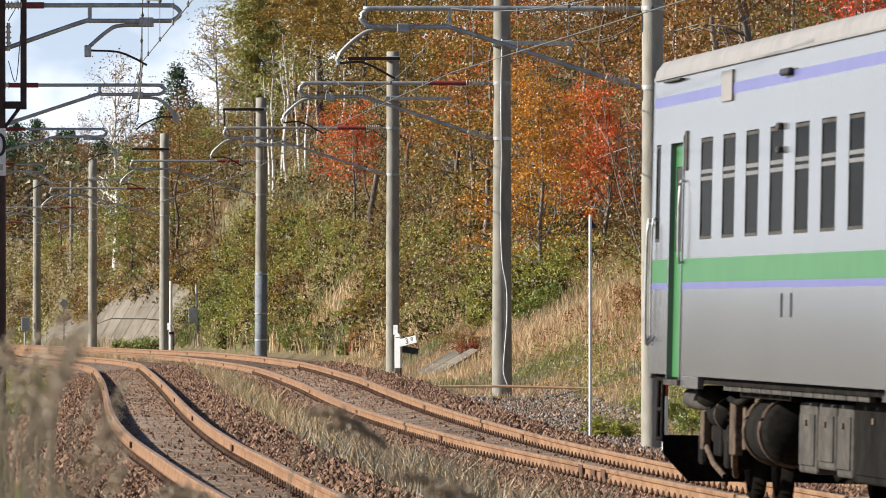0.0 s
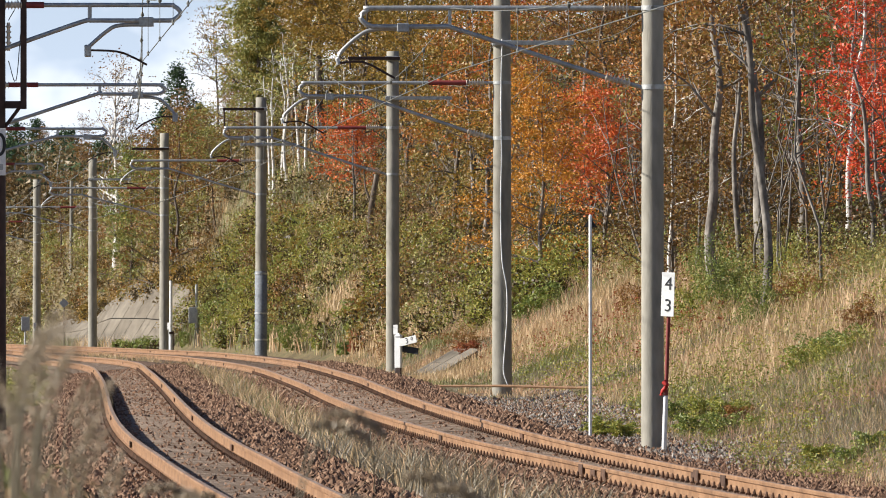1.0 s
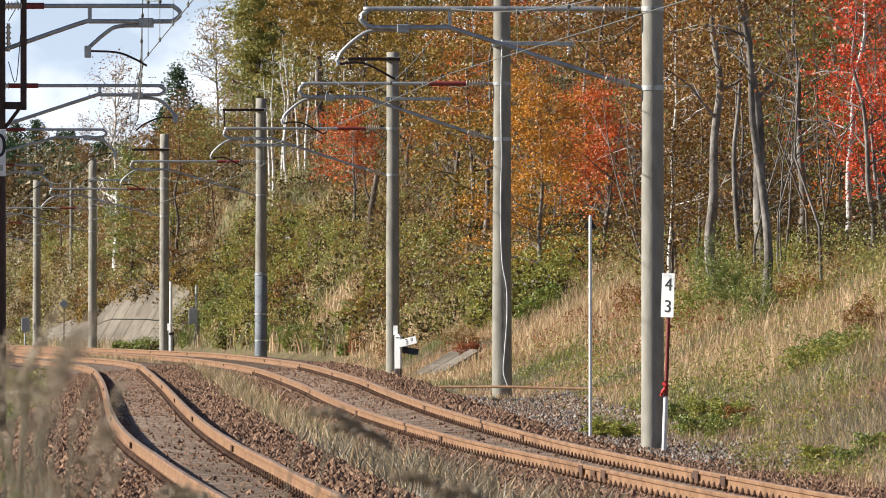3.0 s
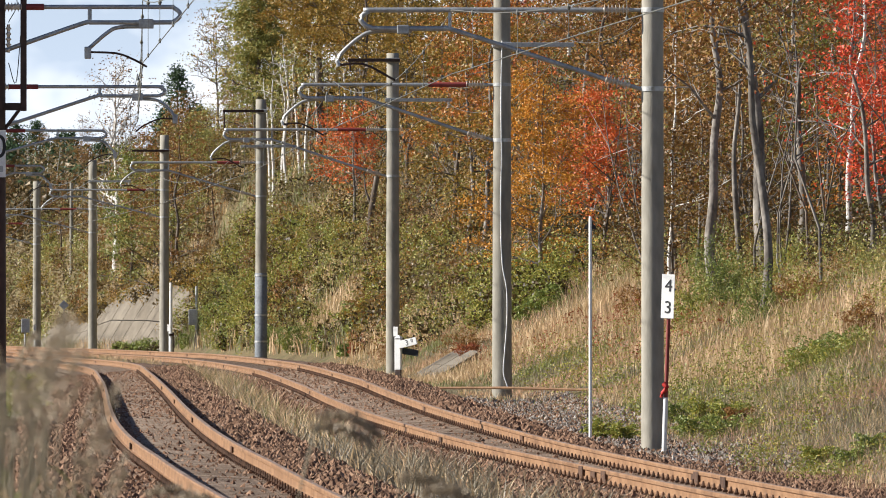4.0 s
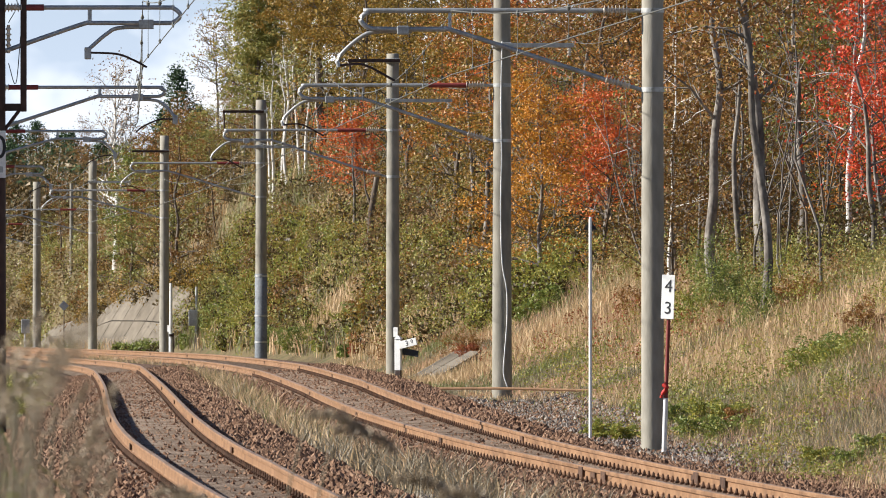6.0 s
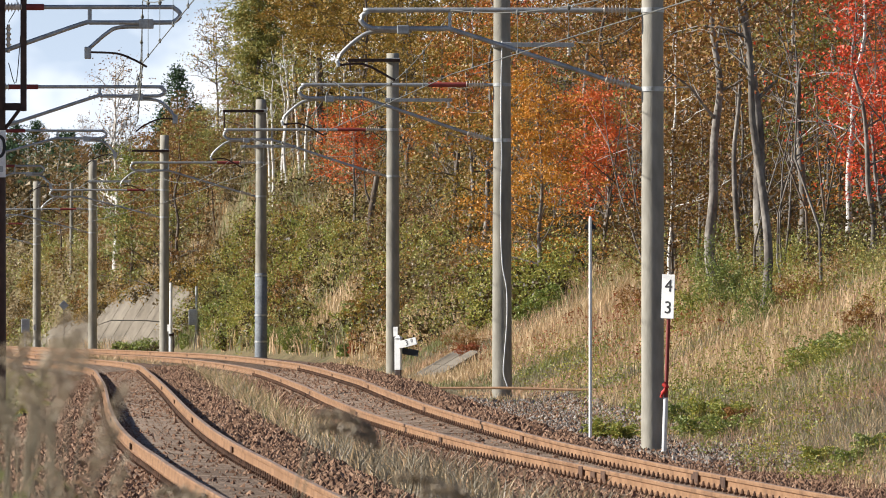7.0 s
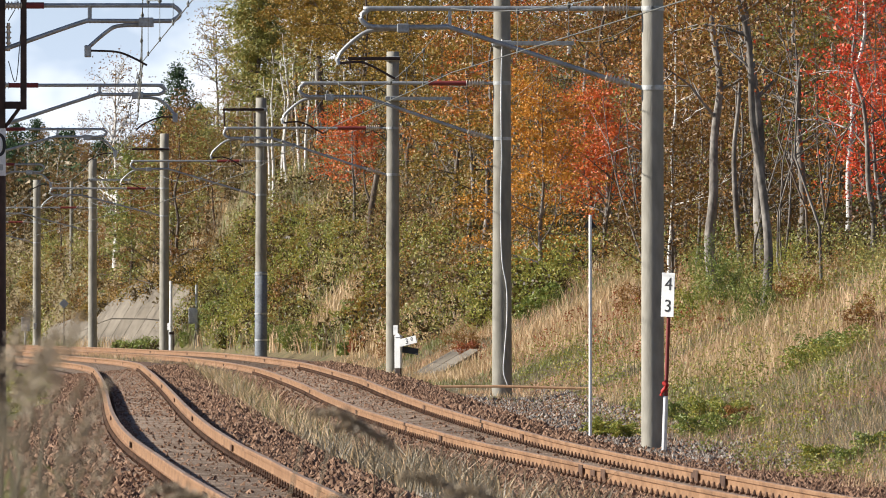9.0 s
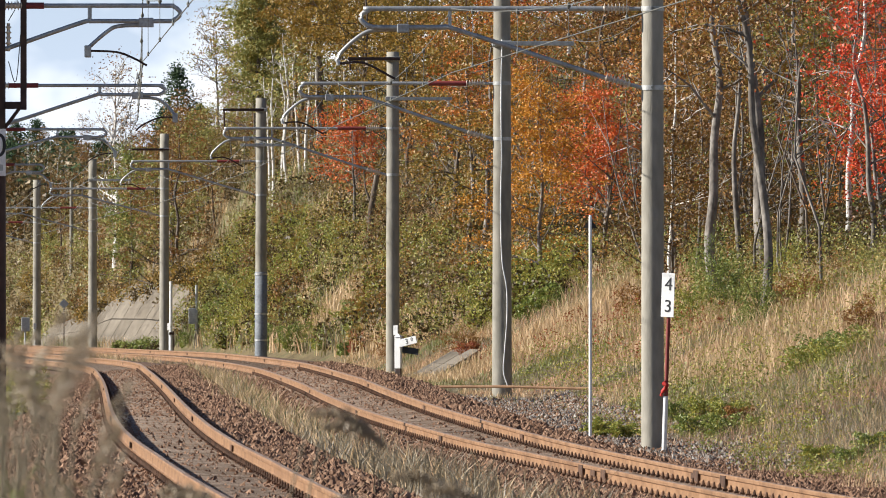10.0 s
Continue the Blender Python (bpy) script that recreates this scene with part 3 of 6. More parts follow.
def branch_paths(rng, height, r0, lean=(0, 0), limbs=9, first=0.35, spread=0.45, wob=0.25, sub=3, up=0.5, twig=1.0):
    """Trunk and limb paths of a tree at the origin, and the points where its foliage hangs."""
    n = 9
    tz = np.linspace(0, 1, n)
    w = np.cumsum(rng.normal(size=(n, 2)) * wob * height / 28, axis=0)
    trunk = np.stack([lean[0] * tz * height + w[:, 0], lean[1] * tz * height + w[:, 1], tz * height], 1)
    trunk[0] = (0, 0, -0.25)
    rad = r0 * (1 - 0.88 * tz) * np.where(tz == 0, 1.25, 1)
    paths, tips = [(bend(trunk, 3), np.interp(np.linspace(0, 1, (n - 1) * 3 + 1), tz, rad))], []
    for i in range(limbs):
        t = first + (0.97 - first) * (i + rng.uniform(0, 0.8)) / limbs
        p = np.array([np.interp(t, tz, trunk[:, k]) for k in range(3)])
        az = rng.uniform(0, 2 * np.pi)
        ln = height * spread * (1.15 - 0.75 * t) * rng.uniform(0.7, 1.2)
        d = np.array([math.cos(az), math.sin(az), up * rng.uniform(0.4, 1.4)])
        d /= np.linalg.norm(d)
        q = [p]
        for k in range(4):
            d = d + rng.normal(size=3) * 0.22 + np.array([0, 0, 0.06])
            d /= np.linalg.norm(d)
            q.append(q[-1] + d * ln / 4)
        r = max(0.010, np.interp(t, tz, rad) * 0.5)
        paths.append((q, np.linspace(r, 0.006 * twig, 5)))
        tips += [q[2], q[3], q[4]]
        for k in range(sub):
            a = q[1 + k % 3]
            d2 = d + rng.normal(size=3) * 0.7
            d2 /= np.linalg.norm(d2)
            e = a + d2 * ln * rng.uniform(0.3, 0.55)
            m = (a + e) / 2 + rng.normal(size=3) * ln * 0.05
            paths.append(([a, m, e], np.linspace(r * 0.5, 0.004 * twig, 3)))
            tips += [m, e]
    return paths, np.array(tips)


def make_tree(name, label, x, y, height, r0, bark, leafmat, count, size=0.075, puff=0.5, seed=0, group="woodland trees", **kw):
    rng = np.random.default_rng(seed)
    tr = thing(name, label, "tree", pose(x, y, float(ground_z(x, y)) - 0.05), group=group)
    paths, tips = branch_paths(rng, height, r0, **kw)
    child("trunk", tubes("trunk", [(*paths[0], 8)] + paths[1:], bark, 4), tr)
    if count:
        k = rng.integers(0, len(tips) * 4, count)
        spray = tips[np.arange(len(tips) * 4) // 4] + rng.normal(size=(len(tips) * 4, 3)) * puff * np.array([1, 1, 0.75])
        c = spray[k] + rng.normal(size=(count, 3)) * puff * np.array([0.36, 0.36, 0.17])
        child("crown", leaves("crown", c, size, leafmat, rng, 0.3), tr)
    return tr


def make_conifer(label, x, y, height, seed):
    rng = np.random.default_rng(seed)
    tr = thing("conifer_tree", label, "tree", pose(x, y, float(ground_z(x, y)) - 0.05), group="woodland trees")
    child("trunk", tubes("trunk", [([(0, 0, -0.2), (0, 0, height)], [height * 0.018, 0.02])], BARK, 7), tr)
    n = 5200
    t = rng.uniform(0.12, 1, n)
    k = rng.uniform(0, 6.28, n)
    r = np.minimum((1 - t) ** 0.6, 2.2 * t) * height * 0.4 * (0.8 + 0.2 * np.sin(t * 40 + 3 * np.sin(k * 3))) * rng.uniform(0.1, 1, n) ** 0.6
    c = np.stack([np.cos(k) * r, np.sin(k) * r, t * height - r * 0.1], 1) + rng.normal(size=(n, 3)) * 0.2
    child("crown", leaves("crown", c, 0.10, L_DARK, rng, 0.4), tr)
    return tr


SWAYING = []


def make_woods():
    rng = np.random.default_rng(11)
    protos = []
    spec = (("oak_tree", "ochre-leaved oak on the wooded hillside", BARK, L_YELLOW, 3700, 0.085, 0.4), ("oak_tree", "russet-brown oak on the wooded hillside", BARK, L_BROWN, 4000, 0.07, 0.38),
            ("oak_tree", "olive-green oak turning yellow on the hillside", BARK, L_OLIVE, 3600, 0.088, 0.42), ("maple_tree", "orange maple among the woods", GREY_BARK, L_ORANGE, 4000, 0.075, 0.4),
            ("slender_tree", "pale grey slender trunk with thinning brown leaves", GREY_BARK, L_BROWN, 1300, 0.075, 0.4), ("birch_tree", "white-barked birch nearly bare of leaves", BIRCH, L_YELLOW, 300, 0.09, 0.5),
            ("maple_tree", "red maple among the woods", GREY_BARK, L_FLAME, 3600, 0.075, 0.4), ("oak_tree", "green-leaved tree on the wooded hillside", BARK, L_GREEN, 3400, 0.082, 0.4))
    for i, (nm, lb, bk, lf, ct, sz, pf) in enumerate(spec):
        for v in range(2):
            slim = nm in ("slender_tree", "birch_tree")
            protos.append((i, make_tree(nm, lb, 34 + 4 * i, 290 + 6 * v, 9.0, 0.08 if slim else 0.095, bk, lf, int(ct * 1.9), sz * 0.66, pf * 0.85, 100 + i * 7 + v, limbs=9 if slim else 15, first=0.45 if slim else 0.2, spread=0.22 if slim else 0.36, wob=0.35)))
    # the wood on the slope, in a loose grid
    n = 0
    for y in np.concatenate([np.arange(172, 470, 8.6), np.arange(470, 900, 15)]):
        for a in (np.arange(9.5, 18, 3.7) if y < 470 else np.arange(9.5, 36, 6.5)):
            yy = y + rng.uniform(-3.2, 3.2)
            x = float(np.interp(yy, RIGHT.y, RIGHT.x)) + a + rng.uniform(-1.6, 1.6)
            u = x / yy
            if u > 0.054 or u < -0.054 or (a > 30 and yy < 255):
                continue
            if (0.003 < u < 0.026 and yy < 256) or (u > 0.036 and yy < 197) or (-0.0205 < u < -0.0125 and yy < 399) or (-0.0165 < u < -0.004 and yy < 348) or (u < -0.0205 and 322 < yy < 455) or (-0.0205 < u < -0.013 and 322 < yy < 408) or (-0.039 < u < -0.033 and 455 < yy < 530):
                continue
            edge = a < 14
            w = float(fbm(np.array(x), np.array(yy), 7.0, 1))
            s = rng.uniform(0.8, 1.25)
            if yy > 455:
                k = rng.choice([2, 1, 1, 4, 5, 4, 5])
                s *= 0.72
            elif yy > 322:
                k = rng.choice([0, 0, 2, 0, 7, 0, 3 if w > 0.3 else 2])
            elif yy > 225:
                k = rng.choice([1, 3, 0, 3 if w > 0 else 1, 4, 2 if w < 0 else 6])
            else:
                k = rng.choice([4, 1, 2, 4, 3, 1, 4, 7, 1, 4])
            if edge and 308 < yy < 455 and rng.uniform() < 0.6:
                continue
            pr = [p for i, p in protos if i == k]
            z = float(ground_z(x, yy)) - 0.1
            if yy > 455:
                s = min(s, (1.43 + (0.0225 + rng.uniform(-0.003, 0.003)) * yy - z) / 9.5)
                if s < 0.2:
                    continue
            copy_thing(pr[n % 2], Matrix.Translation((x, yy, z)) @ Matrix.Rotation(rng.uniform(0, 6.28), 4, "Z") @ Matrix.Diagonal((s, s, s * rng.uniform(0.9, 1.1), 1)))
            n += 1
    # low trees that close the hillside behind the birches
    for i in range(34):
        u, yy = -0.0305 + 0.0185 * (i % 17) / 16 + rng.uniform(-0.0005, 0.0005), 428 + 26 * (i // 17) + rng.uniform(0, 18)
        x = u * yy
        z = float(ground_z(x, yy)) - 0.1
        top = 1.43 + yy * (0.0228 if u < -0.0245 else 0.0275) * rng.uniform(0.94, 1.06)
        pr = [p for k, p in protos if k == (2, 4, 1, 4, 2)[i % 5]]
        sc = max(0.3, (top - z) / 9.3)
        copy_thing(pr[i % 2], Matrix.Translation((x, yy, z)) @ Matrix.Rotation(rng.uniform(0, 6.28), 4, "Z") @ Matrix.Diagonal((sc * 1.15, sc * 1.15, sc, 1)))
    # single trees that stand out
    for nm, lb, x, y, top, r0, bk, lf, ct, sz, pf, kw in (
            ("maple_tree", "golden orange maple at the edge of the wood", 2.72, 246, 8.1, 0.08, GREY_BARK, L_GOLD, 6500, 0.06, 0.34, dict(limbs=18, first=0.12, spread=0.36)),
            ("maple_tree", "flame red and orange maple at the edge of the wood", 4.35, 250, 7.9, 0.08, GREY_BARK, L_FLAME, 5600, 0.06, 0.34, dict(limbs=16, first=0.25, spread=0.42)),
            ("maple_tree", "bright red maple with several pale stems", 8.75, 186, 9.4, 0.07, GREY_BARK, L_RED, 2600, 0.06, 0.26, dict(limbs=16, first=0.3, spread=0.3, lean=(-0.06, 0))),
            ("maple_tree", "bright red maple leaning over the slope", 9.3, 190, 7.2, 0.06, GREY_BARK, L_RED, 1500, 0.06, 0.26, dict(limbs=10, first=0.15, spread=0.3, lean=(-0.12, 0))),
            ("maple_tree", "small orange maple on the hillside", -3.3, 345, 9.6, 0.07, GREY_BARK, L_FLAME, 2400, 0.075, 0.4, dict(limbs=12, first=0.3, spread=0.5)),
            ("maple_tree", "small orange maple below the far ridge", -12.6, 470, 11.0, 0.05, GREY_BARK, L_FLAME, 500, 0.11, 0.3, dict(limbs=7, first=0.5, spread=0.25)),
            ("oak_tree", "tall gold and olive oak on the crest", -5.6, 402, 18.5, 0.2, BARK, L_YELLOW, 15000, 0.085, 0.42, dict(limbs=24, first=0.45, spread=0.36)),
            ("oak_tree", "tall olive oak on the crest", -8.1, 410, 17.5, 0.15, BARK, L_OLIVE, 13500, 0.095, 0.42, dict(limbs=26, first=0.42, spread=0.17)),
            ("oak_tree", "tall golden oak beside the crest", -3.6, 392, 18.0, 0.2, BARK, L_YELLOW, 8500, 0.08, 0.4, dict(limbs=22, first=0.35, spread=0.32)),
            ("leafy_tree", "dark green tree with yellowing leaves above the concrete slope", -16.9, 490, 11.2, 0.1, BARK, L_GREEN, 5200, 0.09, 0.45, dict(limbs=14, first=0.1, spread=0.26)),
            ("bare_birch", "bare white birch with thin branches on the far ridge", -18.75, 520, 16.2, 0.2, BIRCH, L_BROWN, 900, 0.11, 0.5, dict(limbs=30, first=0.2, spread=0.27, sub=7, up=1.5, twig=4.5)),
            ("bare_tree", "nearly bare grey tree against the sky", -12.3, 488, 18.0, 0.1, GREY_BARK, L_BROWN, 500, 0.09, 0.4, dict(limbs=22, first=0.45, spread=0.32, sub=7, up=0.7, twig=4.0)),
            ("slender_tree", "tall pale trunk with thin branches", 5.95, 193, 11.5, 0.13, GREY_BARK, L_BROWN, 700, 0.09, 0.4, dict(limbs=12, first=0.4, spread=0.2, sub=4, lean=(-0.03, 0))),
            ("slender_tree", "tall grey leaning trunk with thin branches", 7.05, 196, 11.8, 0.16, GREY_BARK, L_YELLOW, 700, 0.09, 0.4, dict(limbs=12, first=0.4, spread=0.22, sub=4, lean=(-0.07, 0))),
            ("slender_tree", "pale slim trunk with crooked bare branches", 7.75, 200, 11.0, 0.1, GREY_BARK, L_BROWN, 500, 0.09, 0.4, dict(limbs=14, first=0.3, spread=0.24, sub=5, lean=(-0.03, 0))),
            ("slender_tree", "white slim trunk at the wood's edge", 8.5, 192, 10.5, 0.075, BIRCH, L_RED, 300, 0.08, 0.4, dict(limbs=10, first=0.3, spread=0.22, sub=4, lean=(0.03, 0))),
            ("slender_tree", "white slim trunk with crooked branches", 5.2, 205, 9.0, 0.06, BIRCH, L_BROWN, 400, 0.09, 0.4, dict(limbs=10, first=0.3, spread=0.25, sub=4)),
            ("bare_tree", "leaning bare grey tree in the grass", 9.15, 186, 6.0, 0.06, GREY_BARK, L_RED, 150, 0.07, 0.3, dict(limbs=9, first=0.3, spread=0.35, sub=4, lean=(0.25, 0)))):
        z = float(ground_z(x, y))
        tree = make_tree(nm, lb, x, y, top - z, r0, bk, lf, int(ct * 2.0), sz * 0.66, pf * 0.9, int(abs(x * 100)) + int(y), **kw)
        if nm == "maple_tree":
            SWAYING.append(tree.children[1])
    for i, (x, y, h, lf, lb) in enumerate((
            (5.1, 203, 4.2, L_RUST, "dull rust"), (5.75, 207, 5.4, L_RUST, "dull rust"), (6.35, 210, 4.6, L_YELLOW, "ochre"), (6.6, 203, 6.4, L_RUST, "dull rust"), (7.45, 208, 4.4, L_RUST, "dull rust"),
            (7.75, 205, 6.6, L_GREEN, "green and yellow"), (8.7, 206, 5.2, L_YELLOW, "ochre"), (9.2, 200, 4.0, L_ORANGE, "rust orange"), (5.5, 212, 7.4, L_BROWN, "russet"), (7.1, 214, 7.6, L_RUST, "dull rust"), (9.6, 208, 7.2, L_RUST, "dull rust"))):
        make_tree("young_maple", lb + " young maple beneath the taller trees", x, y, h, 0.045, GREY_BARK, lf, 4200, 0.042, 0.3, 700 + i, limbs=14, first=0.15, spread=0.4, sub=4)
    for i, (x, y, h) in enumerate(((-7.45, 400, 7.0), (-7.1, 404, 6.5), (-6.75, 398, 6.8), (-6.3, 402, 6.2), (-6.0, 399, 5.8), (-5.7, 405, 6.0), (-4.4, 398, 5.0), (-3.9, 402, 5.2), (-7.7, 406, 5.5))):
        make_tree("birch_tree", "slim white birch on the hillside", x, y, h, 0.085, BIRCH, L_OLIVE, 120, 0.09, 0.4, 300 + i, limbs=7, first=0.5, spread=0.2, lean=(0.04 * math.sin(i * 2.1), 0))
    for i, (x, y, h) in enumerate(((-16.4, 560, 8.8), (-15.3, 566, 6.4), (-17.6, 575, 6.0), (-30.5, 680, 8.5), (-29.0, 690, 8.2), (-27.6, 672, 7.6), (-32.5, 690, 8.8), (-26.4, 700, 7.8), (-31.5, 660, 6.5), (-28.2, 650, 6.0))):
        make_conifer("dark green conifer on the far ridge", x, y, h, 500 + i)
    dead = thing("dead_trunk", "dark broken dead trunk standing on the hillside", "dead tree", pose(-2.72, 330, float(ground_z(-2.72, 330)) - 0.2))
    child("trunk", tubes("trunk", [(bend([(0, 0, 0), (0.08, 0, 1.0), (0.12, 0, 2.1), (0.32, 0, 3.3)], 4), np.linspace(0.16, 0.1, 13))], BARK, 9), dead)
    child("snag", tubes("snag", [([(0.12, 0, 2.2), (-0.1, 0, 2.8), (-0.15, 0, 3.4)], [0.06, 0.04, 0.02])], BARK, 6), dead)


# ================= undergrowth =================


def make_undergrowth():
    rng = np.random.default_rng(5)

    def place(n, y0, y1, a0, a1, power=1.0):
        y = y0 + (y1 - y0) * rng.uniform(0, 1, n) ** power
        x = np.interp(y, RIGHT.y, RIGHT.x) + rng.uniform(a0, a1, n)
        return x, y

    # tall dry grass on the near slope
    x, y = place(150000, 93, 280, 2.9, 12.5)
    w = fbm(x, y, 3.5, 6)
    p = np.stack([x, y, ground_z(x, y) - 0.03], 1)
    a = x - np.interp(y, RIGHT.y, RIGHT.x)
    bare = (a < 4.5) & (y > 122) & (y < 177) & (rng.uniform(size=len(x)) < 0.9)
    x, y, w, p, a = x[~bare], y[~bare], w[~bare], p[~bare], a[~bare]
    w2 = fbm(x, y, 1.4, 12)
    idx = np.where(w + rng.normal(size=len(x)) * 0.3 > -0.35 + 0.38 * (a < 6.0), 0, np.where(w2 + rng.normal(size=len(x)) * 0.3 > 0.1, 1, 2))
    w3 = fbm(x, y, 2.2, 20) + rng.normal(size=len(x)) * 0.35
    idx = np.where((idx == 0) & (w3 > 0.0), 3, idx)
    idx = np.where((y < 150) & (a > 4.6) & (w3 + (150 - y) / 40 > 0.1) & (idx != 1), 2, idx)
    h = np.interp(a, (3, 5, 8, 12), (0.16, 0.3, 0.58, 0.5)) * (1 + 0.45 * w2) * np.where(idx == 0, 1.0, 0.6)
    thing("dry_grass", "tall tan dry grass on the slope beside the track", "grass", kind="stuff", data=blades("dry_grass", p, h, 0.5, 0.006 * np.clip(y / 175, 0.5, 1.2), [G_TAN, G_GREEN, G_DRAB, G_RUST], rng, idx))
    # bushes: clumps of leaves
    hearts = []
    for nm, lb, m, n, y0, y1, a0, a1, per, sz in (
            ("green_bushes", "low green leafy bushes on the hillside", L_GREEN, 150, 236, 380, 4.8, 9.0, 1500, 0.042),
            ("lime_bushes", "yellow-green bushes low on the hillside", L_LIME, 140, 236, 400, 4.6, 9.0, 1300, 0.04),
            ("olive_bushes", "olive and yellowing shrubs on the hillside", L_OLIVE, 200, 250, 640, 5.2, 15, 1100, 0.048),
            ("russet_bushes", "russet autumn shrubs on the hillside", L_BROWN, 170, 240, 640, 5.6, 15, 850, 0.045),
            ("drab_bushes", "drab brown half-bare shrubs on the hillside", L_SCRUB, 260, 262, 640, 6.0, 15, 850, 0.045),
            ("yellow_bushes", "yellow-leaved shrubs on the hillside", L_YELLOW, 140, 250, 640, 5.2, 14, 950, 0.045),
            ("orange_bushes", "small orange and red shrubs in the grass", L_BERRY, 60, 175, 420, 5.2, 13, 200, 0.03)):
        x, y = place(n, y0, y1, a0, a1)
        a = x - np.interp(y, RIGHT.y, RIGHT.x)
        patch = fbm(x, y * 0.35, 3.2, 3.1 * n) > -0.12 if n > 70 else x > -99
        ok = (a > slope_foot(y) + 0.25) & patch & ~((y > 224) & (y < 258) & (a < 6.6))
        x, y = x[ok], y[ok]
        n = len(x)
        r = rng.uniform(0.55, 1.5, n) if n > 70 else rng.uniform(0.3, 0.6, n)
        k = rng.integers(0, n, n * per)
        d = rng.normal(size=(n * per, 3))
        d /= np.linalg.norm(d, axis=1)[:, None]
        d *= rng.uniform(0.45, 1, (n * per, 1)) ** 0.4 * (1 + 0.22 * np.sin(d[:, :1] * 5 + k[:, None]) + 0.15 * np.sin(d[:, 2:] * 8 + 2.0 * k[:, None]))
        c = np.stack([x, y, ground_z(x, y) + r * 0.55], 1)[k] + d * r[k][:, None] * np.array([1.1, 1.1, 0.85])
        thing(nm, lb, "bush", kind="stuff", data=leaves(nm, c, sz, m, rng, 0.2))
        if n > 70:
            hearts.append(np.stack([x, y, ground_z(x, y) + r * 0.42, r * 0.72], 1))
    # bushes that overhang the concrete slope
    for nm, lb, m, n, y0, y1, a0, a1 in (("overhanging_bushes", "ochre bushes overhanging the concrete slope", L_YELLOW, 60, 384, 520, 6.6, 8.4), ("slope_foot_bushes", "low green bushes at the foot of the concrete slope", L_GREEN, 16, 392, 432, 4.2, 5.2)):
        x, y = place(n, y0, y1, a0, a1)
        r = rng.uniform(0.5, 1.0, n) * (1 if n > 20 else 0.6)
        k = rng.integers(0, n, n * 420)
        d = rng.normal(size=(n * 420, 3))
        d /= np.linalg.norm(d, axis=1)[:, None]
        d *= rng.uniform(0.5, 1.1, (n * 420, 1)) ** 0.5
        zz = ground_z(x, y) + r * 0.4
        if n > 20:
            zz = np.maximum(zz, np.interp(y, RIGHT.y, RIGHT.z) + np.interp(y, (384, 400, 415, 440, 560), (1.9, 2.6, 3.3, 2.7, 0.8)))
        c = np.stack([x, y, zz], 1)
        thing(nm, lb, "bush", kind="stuff", data=leaves(nm, c[k] + d * r[k][:, None], 0.055, m, rng, 0.2))
        hearts.append(np.concatenate([c, r[:, None] * 0.7], 1))
    # dark leaves filling each bush, their colour standing for the shade inside it
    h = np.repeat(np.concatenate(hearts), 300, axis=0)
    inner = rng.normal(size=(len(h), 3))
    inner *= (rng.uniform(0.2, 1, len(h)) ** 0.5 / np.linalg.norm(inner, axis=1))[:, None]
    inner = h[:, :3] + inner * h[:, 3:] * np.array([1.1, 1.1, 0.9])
    thing("bush_thickets", "dark leaves inside the hillside bushes, shade put into their colour", "bush", kind="stuff", data=leaves("bush_thickets", inner, 0.08, L_DEEP, rng))
    # shrubs along the crest of the slope, in front of the wood
    own = np.random.default_rng(77)
    for nm, lb, m, n, sz in (("crest_shrubs", "olive green shrubs at the wood's edge above the grass", L_OLIVE, 34, 0.028), ("crest_green_shrubs", "yellow-green shrubs at the wood's edge above the grass", L_LIME, 20, 0.026), ("crest_russet_shrubs", "russet shrubs at the wood's edge above the grass", L_BROWN, 14, 0.027)):
        y = own.uniform(172, 240, n)
        x = np.interp(y, RIGHT.y, RIGHT.x) + own.uniform(8.6, 11.0, n)
        r = own.uniform(0.35, 0.8, n)
        k = own.integers(0, n, n * 700)
        d = own.normal(size=(n * 700, 3))
        d /= np.linalg.norm(d, axis=1)[:, None]
        d *= own.uniform(0.2, 1, (n * 700, 1)) ** 0.5 * (1 + 0.35 * np.sin(d[:, :1] * 6 + k[:, None]) + 0.25 * np.sin(d[:, 2:] * 9 + 2.0 * k[:, None]))
        c = np.stack([x, y, ground_z(x, y) + r * 0.7], 1)[k] + d * r[k][:, None]
        thing(nm, lb, "bush", kind="stuff", data=leaves(nm, c, sz, m, own, 0.2))
